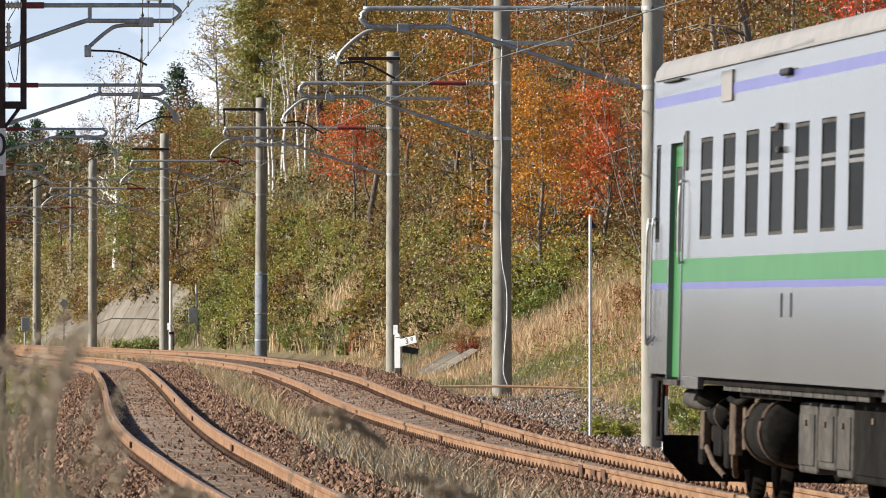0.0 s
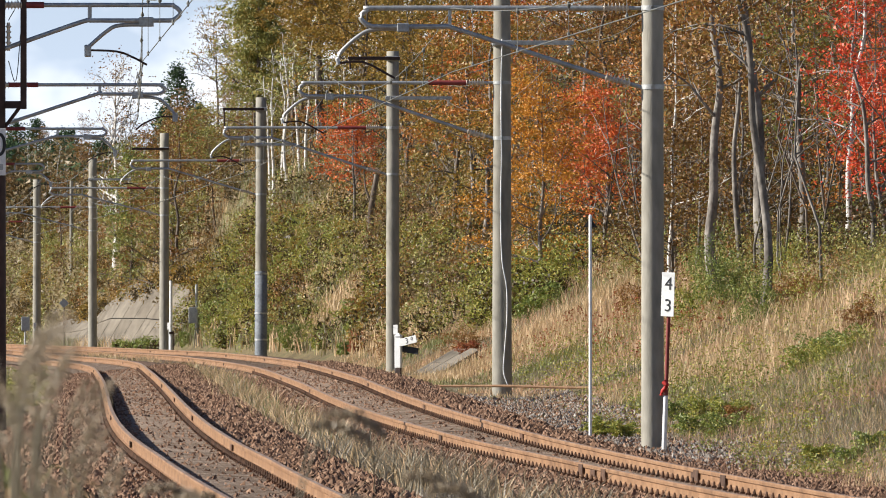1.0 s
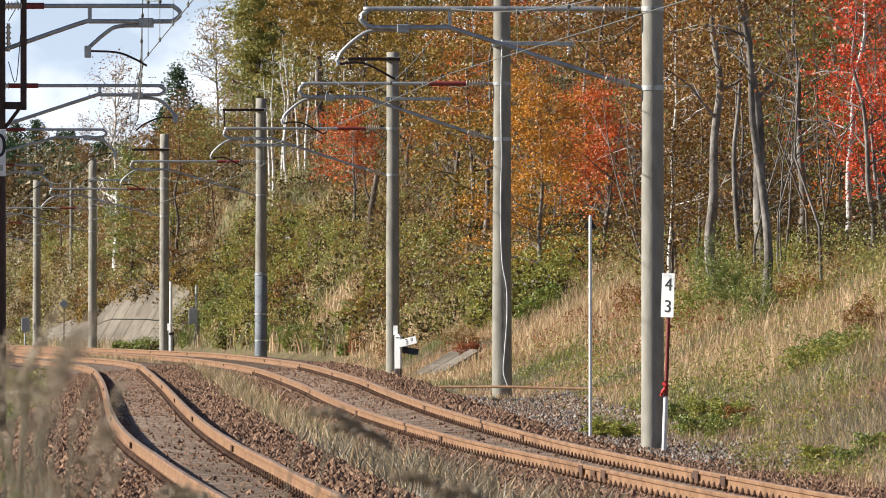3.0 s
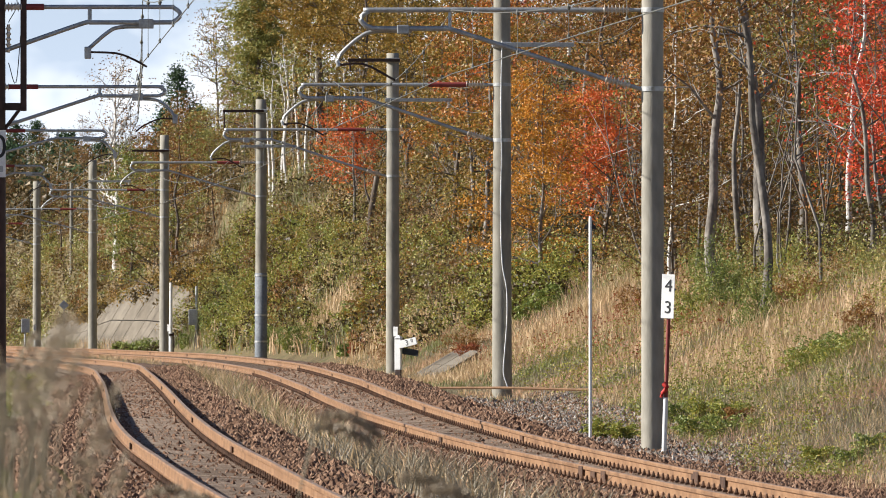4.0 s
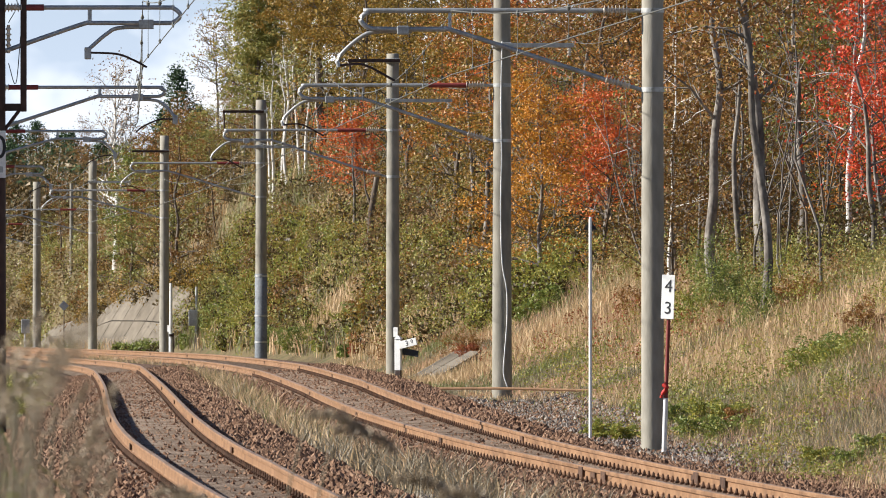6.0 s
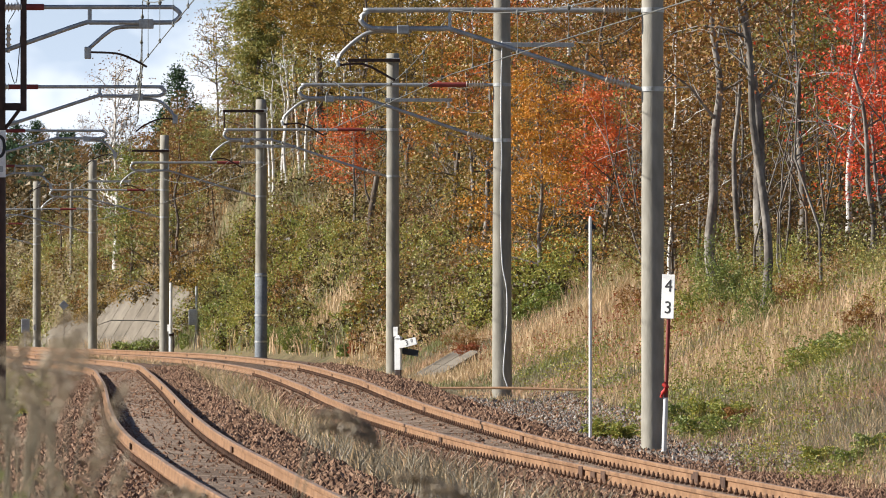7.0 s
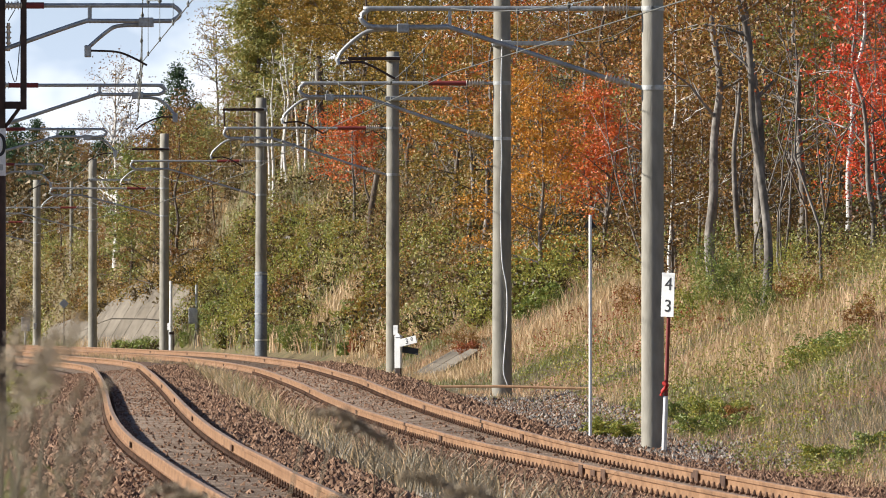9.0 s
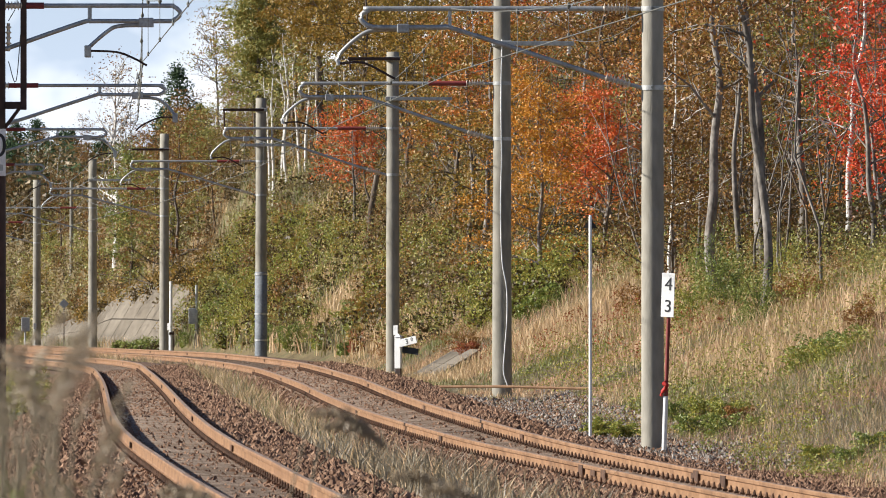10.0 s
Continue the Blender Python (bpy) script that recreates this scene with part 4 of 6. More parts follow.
    # single shrubs that stand out in the grass
    for nm, lb, m, spots in (("green_shrub", "green leafy shrub standing in the dry grass", L_GREEN, ((5.72, 185, 0.42, 1.25), (5.95, 183, 0.36, 0.9), (5.55, 188, 0.4, 1.5), (6.12, 175, 0.34, 0.95), (6.05, 173, 0.25, 0.5), (6.35, 152, 0.36, 0.5), (6.75, 151, 0.34, 0.42), (3.85, 141, 0.26, 0.3), (4.25, 138, 0.25, 0.28), (3.7, 147, 0.25, 0.35), (5.35, 119, 0.2, 0.2), (5.75, 121, 0.2, 0.2))),
                             ("yellow_green_shrub", "yellow-green shrub standing in the dry grass", L_LIME, ((6.05, 151, 0.3, 0.42), (6.55, 149, 0.3, 0.4), (6.95, 150, 0.3, 0.4), (4.45, 142, 0.26, 0.34), (4.15, 145, 0.24, 0.3), (5.1, 186, 0.4, 0.8), (6.4, 184, 0.4, 0.6), (4.75, 137, 0.22, 0.22), (5.0, 121, 0.2, 0.18), (2.45, 142, 0.22, 0.25), (2.75, 141, 0.18, 0.2), (1.62, 103, 0.03, 0.14), (-7.85, 170, 0.45, 0.5), (-7.0, 152, 0.4, 0.4))),
                             ("russet_shrub", "russet autumn shrub in the dry grass", L_BROWN, ((7.2, 179, 0.42, 0.45), (6.9, 180, 0.3, 0.35), (7.3, 157, 0.28, 0.5), (4.6, 141, 0.2, 0.25), (4.4, 205, 0.5, 0.7), (-1.4, 262, 0.6, 0.7), (0.6, 238, 0.5, 0.6))),
                             ("wine_red_shrub", "small wine-red shrub at the foot of the slope", L_BERRY, ((-2.75, 282, 0.22, 0.32), (-2.7, 283, 0.2, 0.5), (0.7, 235, 0.26, 0.35), (6.95, 178, 0.25, 0.35)))):
        for x, y, r, h in spots:
            n = int(2300 * min(1.6, 0.6 + h))
            d = rng.normal(size=(n, 3))
            d /= np.linalg.norm(d, axis=1)[:, None]
            d *= rng.uniform(0.25, 1, (n, 1)) ** 0.5 * (1 + 0.35 * np.sin(d[:, :1] * 6 + x) + 0.3 * np.sin(d[:, 2:] * 9 + y))
            o = thing(nm, lb, "shrub", pose(x, y, float(ground_z(x, y))), group="shrubs in the grass")
            child("foliage", leaves("foliage", d * np.array([r * 1.25, r * 1.25, h * 0.6]) + np.array([0, 0, h * 0.6]), 0.023, m, rng, 0.2), o)
            child("stem", tubes("stem", [([(0, 0, -0.05), (0.03 * k - 0.05, 0.02 * k, h * 0.5), (0.15 * k - 0.25, 0.05 * k, h)], [0.012, 0.009, 0.004]) for k in range(4)], BARK, 5), o)
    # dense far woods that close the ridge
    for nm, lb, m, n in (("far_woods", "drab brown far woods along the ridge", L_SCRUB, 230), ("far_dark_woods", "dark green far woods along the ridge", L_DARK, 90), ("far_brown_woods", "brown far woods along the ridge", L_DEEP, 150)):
        x, y = place(n, 575, 800, 9, 60)
        r = rng.uniform(1.4, 2.6, n)
        g = ground_z(x, y)
        zc = g + 0.8 + rng.uniform(0, 1, n) * np.maximum(1.43 + (0.0208 + 0.0012 * np.sin(x * 0.6)) * y - r - g - 0.8, 0)
        k = rng.integers(0, n, n * 300)
        d = rng.normal(size=(n * 300, 3))
        d /= np.linalg.norm(d, axis=1)[:, None]
        d *= rng.uniform(0.3, 1, (n * 300, 1)) ** 0.5
        c = np.stack([x, y, zc], 1)[k] + d * r[k][:, None] * np.array([1.2, 1.2, 0.9])
        thing(nm, lb, "woods", kind="stuff", data=leaves(nm, c, 0.2, m, rng, 0.2))
    # woods that close the far side of the open land on the other side of the line
    n, per = 150, 220
    y = rng.uniform(330, 900, n)
    x = -y * rng.uniform(0.075, 0.5, n)
    r = rng.uniform(2.0, 4.0, n)
    zc = ground_z(x, y) + r * 0.6 + rng.uniform(0, 1, n) * y * 0.006
    k = rng.integers(0, n, n * per)
    d = rng.normal(size=(n * per, 3))
    d *= (rng.uniform(0.3, 1, n * per) ** 0.5 / np.linalg.norm(d, axis=1))[:, None]
    thing("open_side_woods", "drab brown woods beyond the open land", "woods", kind="stuff", data=leaves("open_side_woods", np.stack([x, y, zc], 1)[k] + d * r[k][:, None] * np.array([1.8, 1.8, 1.0]), 0.45, L_SCRUB, rng, 0.2))
    # low leafy plants along the foot of the slope
    n, per = 210, 150
    x, y = place(n, 128, 205, 4.2, 11)
    k = rng.integers(0, n, n * per)
    c = np.stack([x, y, ground_z(x, y) + 0.3], 1)[k] + rng.normal(size=(n * per, 3)) * np.array([0.22, 0.4, 0.2])
    thing("ground_plants", "low yellow-green leafy plants along the slope's foot", "plants", kind="stuff", data=leaves("ground_plants", c, 0.024, L_LIME, rng, 0.3))
    # faded stems and small plants on the lowest part of the slope
    stem = np.random.default_rng(91)
    n = 30000
    y = stem.uniform(104, 150, n)
    a = stem.uniform(3.7, 10, n)
    x = np.interp(y, RIGHT.y, RIGHT.x) + a
    w = fbm(x, y, 1.6, 15) + stem.normal(size=n) * 0.35
    thing("faded_stems", "faded grey-brown stems low on the slope", "grass", kind="stuff", data=blades("faded_stems", np.stack([x, y, ground_z(x, y) - 0.02], 1), np.interp(a, (3.7, 5, 8), (0.14, 0.34, 0.5)) * (1 + 0.4 * np.clip(w, -1, 1)), 0.7, 0.0038, [G_DRAB, G_RUST, G_TAN], stem, np.where(w > 0.35, 1, np.where(w < -0.45, 2, 0))))
    n, per = 70, 110
    y = stem.uniform(108, 150, n)
    x = np.interp(y, RIGHT.y, RIGHT.x) + stem.uniform(2.9, 5.2, n)
    k = stem.integers(0, n, n * per)
    c = np.stack([x, y, ground_z(x, y) + 0.13], 1)[k] + stem.normal(size=(n * per, 3)) * np.array([0.16, 0.3, 0.08])
    thing("gravel_weeds", "small green weeds on the gravel beside the poles", "plants", kind="stuff", data=leaves("gravel_weeds", c, 0.018, L_LIME, stem, 0.3))
    # grass among the bushes of the hillside
    x, y = place(30000, 262, 520, 4.6, 14.5)
    p = np.stack([x, y, ground_z(x, y) - 0.03], 1)
    w = fbm(x, y, 5.0, 8)
    thing("hillside_grass", "tan and green grass among the hillside bushes", "grass", kind="stuff", data=blades("hillside_grass", p, np.full(len(x), 0.85), 0.4, 0.016, [G_TAN, G_GREEN, G_DRAB], rng, np.where(w > 0.1, 0, np.where(rng.uniform(size=len(x)) < 0.6, 1, 2))))
    # scrub on the far slope and low growth inside the wood
    for nm, lb, m, n, y0, y1, a0, a1, per, sz, rr in (
            ("far_slope_bushes", "olive bushes on the far slope", L_OLIVE, 90, 540, 670, 5.0, 15, 420, 0.085, 1.25), ("far_slope_drab_bushes", "drab half-bare bushes on the far slope", L_SCRUB, 110, 540, 670, 5.0, 15, 420, 0.085, 1.25),
            ("far_scrub", "drab brown scrub on the far slope", L_SCRUB, 420, 390, 800, 7, 34, 280, 0.11, 1.4), ("far_russet_scrub", "russet scrub on the far slope", L_BROWN, 200, 430, 800, 8, 34, 240, 0.10, 1.3),
            # these two are coloured dark to put the wood's shade behind the trunks
            ("edge_undergrowth", "brown undergrowth at the edge of the wood, darkened for shade", L_DEEP, 240, 184, 275, 9.6, 16, 420, 0.045, 0.95), ("deep_undergrowth", "undergrowth deep in the wood, its colour darkened for shade", L_DEEP, 330, 195, 420, 13, 30, 260, 0.085, 1.8),
            ("wood_undergrowth", "brown low growth beneath the trees", L_BROWN, 200, 185, 420, 11, 28, 300, 0.052, 1.1), ("wood_green_undergrowth", "dark green low growth beneath the trees", L_GREEN, 140, 185, 420, 10, 28, 300, 0.052, 1.0)):
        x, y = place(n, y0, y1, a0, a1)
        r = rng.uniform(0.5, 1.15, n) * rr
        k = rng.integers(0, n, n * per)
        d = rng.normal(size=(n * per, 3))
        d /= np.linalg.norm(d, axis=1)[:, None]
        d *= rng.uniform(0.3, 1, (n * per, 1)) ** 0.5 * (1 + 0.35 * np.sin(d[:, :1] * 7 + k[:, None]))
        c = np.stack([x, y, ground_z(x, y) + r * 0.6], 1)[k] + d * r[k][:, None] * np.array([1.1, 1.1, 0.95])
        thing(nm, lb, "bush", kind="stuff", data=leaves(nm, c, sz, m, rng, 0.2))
    for nm, lb, m, n, y0, y1, a0, a1 in (("pale_saplings", "thin pale bare stems at the wood's edge", GREY_BARK, 300, 176, 330, 9.2, 26), ("dark_saplings", "thin dark bare stems inside the wood", BARK, 240, 180, 420, 9.5, 30)):
        x, y = place(n, y0, y1, a0, a1)
        z = ground_z(x, y)
        ps = []
        for i in range(n):
            h, r = rng.uniform(2.5, 6.5), rng.uniform(0.018, 0.05)
            w = np.cumsum(rng.normal(size=(5, 2)) * 0.24, axis=0) + np.linspace(0, 1, 5)[:, None] * rng.normal(size=2) * 0.5
            q = np.stack([x[i] + w[:, 0], y[i] + w[:, 1], z[i] - 0.2 + np.linspace(0, h, 5)], 1)
            ps.append((q, np.linspace(r, 0.006, 5)))
            for b in range(3):
                a = q[2 + b % 3 if b < 2 else 3]
                e = a + np.array([rng.normal() * 0.6, rng.normal() * 0.6, rng.uniform(0.3, 1.1)])
                ps.append(([a, (a + e) / 2 + rng.normal(size=3) * 0.06, e], np.linspace(r * 0.45, 0.004, 3)))
        thing(nm, lb, "sapling", kind="stuff", data=tubes(nm, ps, m, 5))
    # dead and green grass between and left of the tracks
    n = 26000
    y = rng.uniform(74, 330, n)
    xl, xr = np.interp(y, LEFT.y, LEFT.x), np.interp(y, RIGHT.y, RIGHT.x)
    x = (xl + xr) / 2 + rng.normal(size=n) * 0.16 * np.interp(y, (70, 110, 150, 330), (3.6, 2.6, 1.5, 1.2))
    keep = fbm(x, y, 4.0, 9) + 0.5 * np.interp(y, (80, 112, 125, 165, 190, 230), (0.35, 0.3, -0.5, 0.7, 0.5, -0.7)) > rng.uniform(-0.6, 0.75, n)
    x, y = x[keep], y[keep]
    p = np.stack([x, y, ground_z(x, y) - 0.02], 1)
    thing("dead_grass", "grey and tan dead grass between the two tracks", "grass", kind="stuff", data=blades("dead_grass", p, np.full(len(x), 0.42), 0.7, 0.008, [G_DRAB, G_TAN, G_GREEN], rng, np.where(y < 128, rng.choice([0, 0, 0, 1], len(x)), rng.choice([0, 1, 1, 1, 2], len(x)))))
    n = 22000
    y = rng.uniform(70, 480, n)
    x = np.interp(y, LEFT.y, LEFT.x) - rng.uniform(2.7, 9, n)
    keep = x > -0.0505 * y
    x, y = x[keep], y[keep]
    p = np.stack([x, y, ground_z(x, y) - 0.02], 1)
    thing("verge_grass", "mixed green and dry grass on the verge", "grass", kind="stuff", data=blades("verge_grass", p, np.full(len(x), 0.5), 0.5, 0.010, [G_GREEN, G_TAN, G_DRAB], rng, rng.choice([0, 1, 2], len(x))))

# ================= left masts, signs, line-side things =================


def make_left_mast(x, y, zb, arm, up_z, drop, link, low, reach, label, inner):
    """A concrete mast left of the tracks, its cantilever reaching right over the left track."""
    po = thing("catenary_pole", label, "catenary pole", pose(x, y, zb), group="catenary poles")
    me = pole_shaft(9.4, 0.19, 0.165)
    # the nearest mast's shaft takes the dark steel colour all over
    if inner:
        me.materials[0] = DARK_STEEL
    child("shaft", me, po)
    u, d = up_z - zb, up_z - zb - drop
    child("upper_tube", tubes("upper_tube", [(bend([(0.7, 0, u), (arm - 0.28, 0, u), (arm - 0.1, 0, u - 0.015), (arm, 0, u - drop / 2), (arm - 0.1, 0, u - drop + 0.015), (arm - 0.28, 0, d), (link, 0, d)], 5), 0.035)], GALV, 10), po)
    child("red_sleeve", tubes("red_sleeve", [([(0.42, 0, u), (0.75 + 0.25 * (not inner), 0, u)], 0.05)], RED_TUBE, 10), po, None, "dark red insulating sleeve")
    child("insulator", tubes("insulator", [([(0.15 + 0.012 * k, 0, u) for k in range(25)], [0.075 if k % 4 == 2 else 0.04 for k in range(25)])], PORCELAIN, 12), po, None, "ribbed porcelain insulator")
    child("link", tubes("link", [([(link, 0, u), (link, 0, d)], 0.03)], GALV, 8), po)
    child("stay_tube", tubes("stay_tube", [(bend([(link + 0.02, 0, d), (link - 0.15, 0, d - 0.03), (0.16, 0, low - zb)], 5), 0.036)], GALV, 10), po)
    c = reach
    if inner:
        br = [(c + 0.1, 0.06, d - 0.06), (c - 0.4, 0.06, d - 0.07), (c - 0.6, 0.06, d - 0.16), (c - 0.88, 0.06, d - 0.4)]
        st = [(c - 0.84, 0.06, d - 0.44), (c - 0.45, 0.06, d - 0.46), (c - 0.2, 0.06, d - 0.55), (c, 0.06, d - 0.66)]
        e = (c - 0.88, d - 0.46)
    else:
        br = [(c - 0.1, 0.06, d - 0.06), (c + 0.3, 0.06, d - 0.07), (c + 0.5, 0.06, d - 0.16), (c + 0.72, 0.06, d - 0.4)]
        st = [(c + 0.68, 0.06, d - 0.44), (c + 0.4, 0.06, d - 0.45), (c + 0.1, 0.06, d - 0.58), (c - 0.05, 0.06, d - 0.7)]
        e = (c + 0.72, d - 0.46)
    child("drop_bracket", tubes("drop_bracket", [(bend(br, 5), 0.03)], GALV, 8), po)
    child("steady_arm", tubes("steady_arm", [(bend(st, 5), 0.016)], DARK_STEEL, 8), po)
    child("pivot", bm_mesh("pivot", boxed(e[0] - 0.05, e[0] + 0.05, 0.0, 0.12, e[1] - 0.08, e[1] + 0.1, 0.015), GALV), po)
    child("clamp", bm_mesh("clamp", boxed(c - 0.12, c + 0.1, -0.05, 0.1, d - 0.09, d + 0.05, 0.015), GALV), po)
    return po


def glyph(parent, text, size, m, material):
    """Raised characters in the built-in font, as a mesh."""
    cu = bpy.data.curves.new("lettering", "FONT")
    cu.body, cu.size, cu.extrude, cu.align_x, cu.align_y = text, size, 0.002, "CENTER", "CENTER"
    cu.offset = 0.0
    tmp = bpy.data.objects.new("lettering", cu)
    me = bpy.data.meshes.new_from_object(tmp)
    bpy.data.objects.remove(tmp)
    me.materials.clear()
    me.materials.append(material)
    return child("lettering", me, parent, m)


GREYBLUE = mat("dull_blue_grey_steel", [(0.3, (0.13, 0.145, 0.16)), (0.7, (0.2, 0.215, 0.23))], scale=2, fine=(14, 0.2), rough=0.7)


def make_signs():
    # number plate and steel frame on the nearest left mast
    mast = make_left_mast(-6.69, 135, -0.25, 2.78, 6.18, 0.23, 1.43, 5.53, 2.28, "dark catenary mast with a white number plate", True)
    pl = child("number_plate", bm_mesh("number_plate", boxed(-0.19, 0.19, -0.215, -0.2, 3.89, 4.59, 0.004), WHITE), mast, None, "white number plate with black figures")
    glyph(pl, "0", 0.5, pose(0.085, -0.218, 4.33, 90), BLACK)
    bar = child("bar", bm_mesh("bar", boxed(-0.14, 0.15, -0.219, -0.216, 3.97, 4.06), GALV), pl)
    fr = child("steel_frame", bm_mesh("steel_frame", box(boxed(0.40, 0.49, -0.05, 0.05, 4.88, 7.4, 0.01), 0.1, 0.4, -0.05, 0.05, 4.89, 5.0, 0.01), DARK_STEEL), mast, None, "dark brown steel bracket frame")
    child("brace", tubes("brace", [([(0.12, 0, 4.55), (0.42, 0, 4.95)], 0.03)], DARK_STEEL, 6), mast)
    child("post_insulator", tubes("post_insulator", [([(0.22, 0, 5.75 + 0.02 * k) for k in range(22)], [0.05 if k % 4 == 2 else 0.026 for k in range(22)])], PORCELAIN, 10), mast)
    child("jumper_wire", tubes("jumper_wire", [(bend([(0.22, 0, 6.2), (0.35, 0, 6.5), (0.2, 0, 6.9)], 6), 0.007), (bend([(0.22, 0, 5.6), (0.33, 0, 5.3), (0.4, 0, 6.0)], 6), 0.007)], CABLE, 5), mast)
    make_left_mast(-8.90, 177, -0.1, 3.48, 6.10, 0.18, 2.2, 5.27, 2.95, "concrete catenary mast with a cantilever over the track", False)
    make_left_mast(-12.05, 240, 0.0, 3.15, 6.6, 0.2, 1.85, 5.95, 2.65, "concrete catenary mast with a cantilever over the track", False)
    make_left_mast(-15.5, 307, 0.1, 2.0, 6.85, 0.25, 1.0, 6.3, 1.5, "concrete catenary mast with a cantilever over the track", False)

    # slim white post
    z = -0.15
    p = thing("marker_post", "slim white painted post with a dark cap beside the track", "post", pose(2.25, 138.5, z))
    child("pole", tubes("pole", [([(0, 0, -0.2), (0, 0, 3.22), (0, 0, 3.25), (0, 0, 3.255)], [0.026, 0.026, 0.02, 0.001])], WHITE, 10), p)
    bm = bmesh.new()
    for s in (-1, 1):
        vs = [bm.verts.new(q) for q in ((0, 0.04, 3.2), (s * 0.11, 0.04, 3.06), (0, 0.04, 3.06), (0, 0.06, 3.2), (s * 0.11, 0.06, 3.06), (0, 0.06, 3.06))]
        for f in ((0, 1, 2), (3, 5, 4), (0, 3, 4, 1), (1, 4, 5, 2)):
            bm.faces.new([vs[i] for i in f])
    part("cap", bm, BLACK, p, "dark triangular cap")

    # kilometre sign
    p = thing("kilometre_sign", "white number sign on a red and white leaning post", "sign", pose(3.16, 129.5, -0.25, 0, 2.2, -28))
    child("lower_post", tubes("lower_post", [([(0, 0, -0.2), (0, 0, 0.66)], 0.036)], WHITE, 10), p, None, "white lower post")
    child("upper_post", tubes("upper_post", [([(0, 0, 0.66), (0, 0, 1.9)], 0.028)], RED_TUBE, 10), p, None, "dark red upper post")
    child("ribbon", tubes("ribbon", [(bend([(-0.02, -0.04, 0.86), (0.03, -0.045, 0.8), (-0.03, -0.045, 0.73), (-0.06, -0.04, 0.66)], 4), np.linspace(0.04, 0.02, 13))], REDP, 6), p, None, "bright red plastic ribbon")
    pl = child("sign_plate", bm_mesh("sign_plate", boxed(-0.105, 0.1, -0.045, -0.033, 1.79, 2.42, 0.003), WHITE), p)
    glyph(pl, "4", 0.25, pose(0.005, -0.048, 2.25, 90), BLACK)
    glyph(pl, "3", 0.25, pose(0.005, -0.048, 1.94, 90), BLACK)
    for zz in (2.21, 1.93):
        child("bolt", tubes("bolt", [([(0.1, -0.04, zz), (0.125, -0.04, zz)], 0.014)], DARK_STEEL, 6), pl)

    # gradient post
    p = thing("gradient_post", "white gradient post with a lettered slanting arm and a dark foot", "sign", pose(-1.13, 230, 0.0, 0, 0, -24))
    bm = bmesh.new()
    box(bm, -0.085, 0.085, -0.06, 0.06, 0.32, 1.12, 0.01)
    r = bmesh.ops.create_cone(bm, cap_ends=True, segments=4, radius1=0.12, radius2=0.03, depth=0.08, matrix=Matrix.Translation((0, 0, 1.16)) @ Matrix.Rotation(radians(45), 4, "Z"))
    part("post", bm, WHITE, p)
    part("foot", boxed(-0.07, 0.07, -0.05, 0.05, -0.2, 0.32), DARK_STEEL, p, "dark weathered foot")
    a = child("arm", bm_mesh("arm", boxed(0, 0.52, -0.09, -0.065, -0.08, 0.11, 0.006), WHITE), p, pose(0.03, 0, 0.93, 0, -13, 0), "white slanting arm")
    glyph(a, "3", 0.2, pose(0.25, -0.093, 0.015, 90), BLACK)
    glyph(a, "0", 0.13, pose(0.40, -0.093, 0.04, 90), BLACK)
    child("arm", bm_mesh("arm", boxed(0, 0.48, 0.05, 0.08, -0.1, 0.06, 0.006), BLACK), p, pose(0.05, 0, 0.83, 0, 9, 0), "dark rear arm")

    # small plates on poles
    for x, y, z, w, h in ((-1.27, 243.4, 1.28, 0.13, 0.26), (-11.0, 364.1, 1.35, 0.14, 0.28), (-21.78, 484.1, 1.35, 0.16, 0.3)):
        q = thing("pole_plate", "small white plate fixed to a pole", "plate", pose(x, y, z, 0, 0, -25))
        child("plate", bm_mesh("plate", boxed(-w / 2, w / 2, -0.01, 0.01, -h / 2, h / 2, 0.004), WHITE), q)
        child("bracket", bm_mesh("bracket", boxed(-0.02, 0.02, 0.01, 0.2, -0.03, 0.03), GALV), q)
        child("stem", tubes("stem", [([(-0.02, 0.03, -h / 2), (-0.02, 0.03, -1.4)], 0.018)], GALV, 6), q)
    # signal cabinets on posts
    for x, y, top, bx in ((-11.1, 370, 3.2, 0), (-10.05, 370, 3.05, 1)):
        z = float(ground_z(x, y))
        p = thing("signal_post", "grey metal equipment post with a small box" if bx else "slim grey equipment post beside a pole", "post", pose(x, y, z))
        child("pole", tubes("pole", [([(0, 0, -0.2), (0, 0, 1.2), (0, 0, top - z)], [0.075, 0.07, 0.06])], WHITE if not bx else GALV, 10), p)
        child("conduit", tubes("conduit", [([(0.1, -0.05, -0.1), (0.1, -0.05, 1.1)], 0.03)], DARK_STEEL, 6), p)
        if bx:
            child("cabinet", bm_mesh("cabinet", boxed(-0.32, 0.05, -0.28, -0.05, 0.85, 1.5, 0.02), GALV), p, None, "grey metal cabinet")
        else:
            child("cross_arm", bm_mesh("cross_arm", boxed(-0.15, 0.14, -0.1, -0.06, 0.95, 1.05), DARK_STEEL), p)
    # diamond board
    y = 430
    p = thing("diamond_board", "small pale diamond board on a thin rusty rod", "sign", pose(-17.97, y, float(ground_z(-17.97, y))))
    child("rod", tubes("rod", [([(0, 0, -0.2), (0, 0, 2.6 - float(ground_z(-17.97, y)))], 0.028)], DARK_STEEL, 6), p)
    child("board", bm_mesh("board", boxed(-0.17, 0.17, -0.04, -0.02, -0.17, 0.17, 0.004), GALV), p, pose(0, 0, 2.42 - float(ground_z(-17.97, y)), 0, 45, 0))
    # slim pole in front of the far wood
    p = thing("utility_pole", "slim pale grey pole in front of the far wood", "pole", pose(-22.98, 561, float(ground_z(-22.98, 561))))
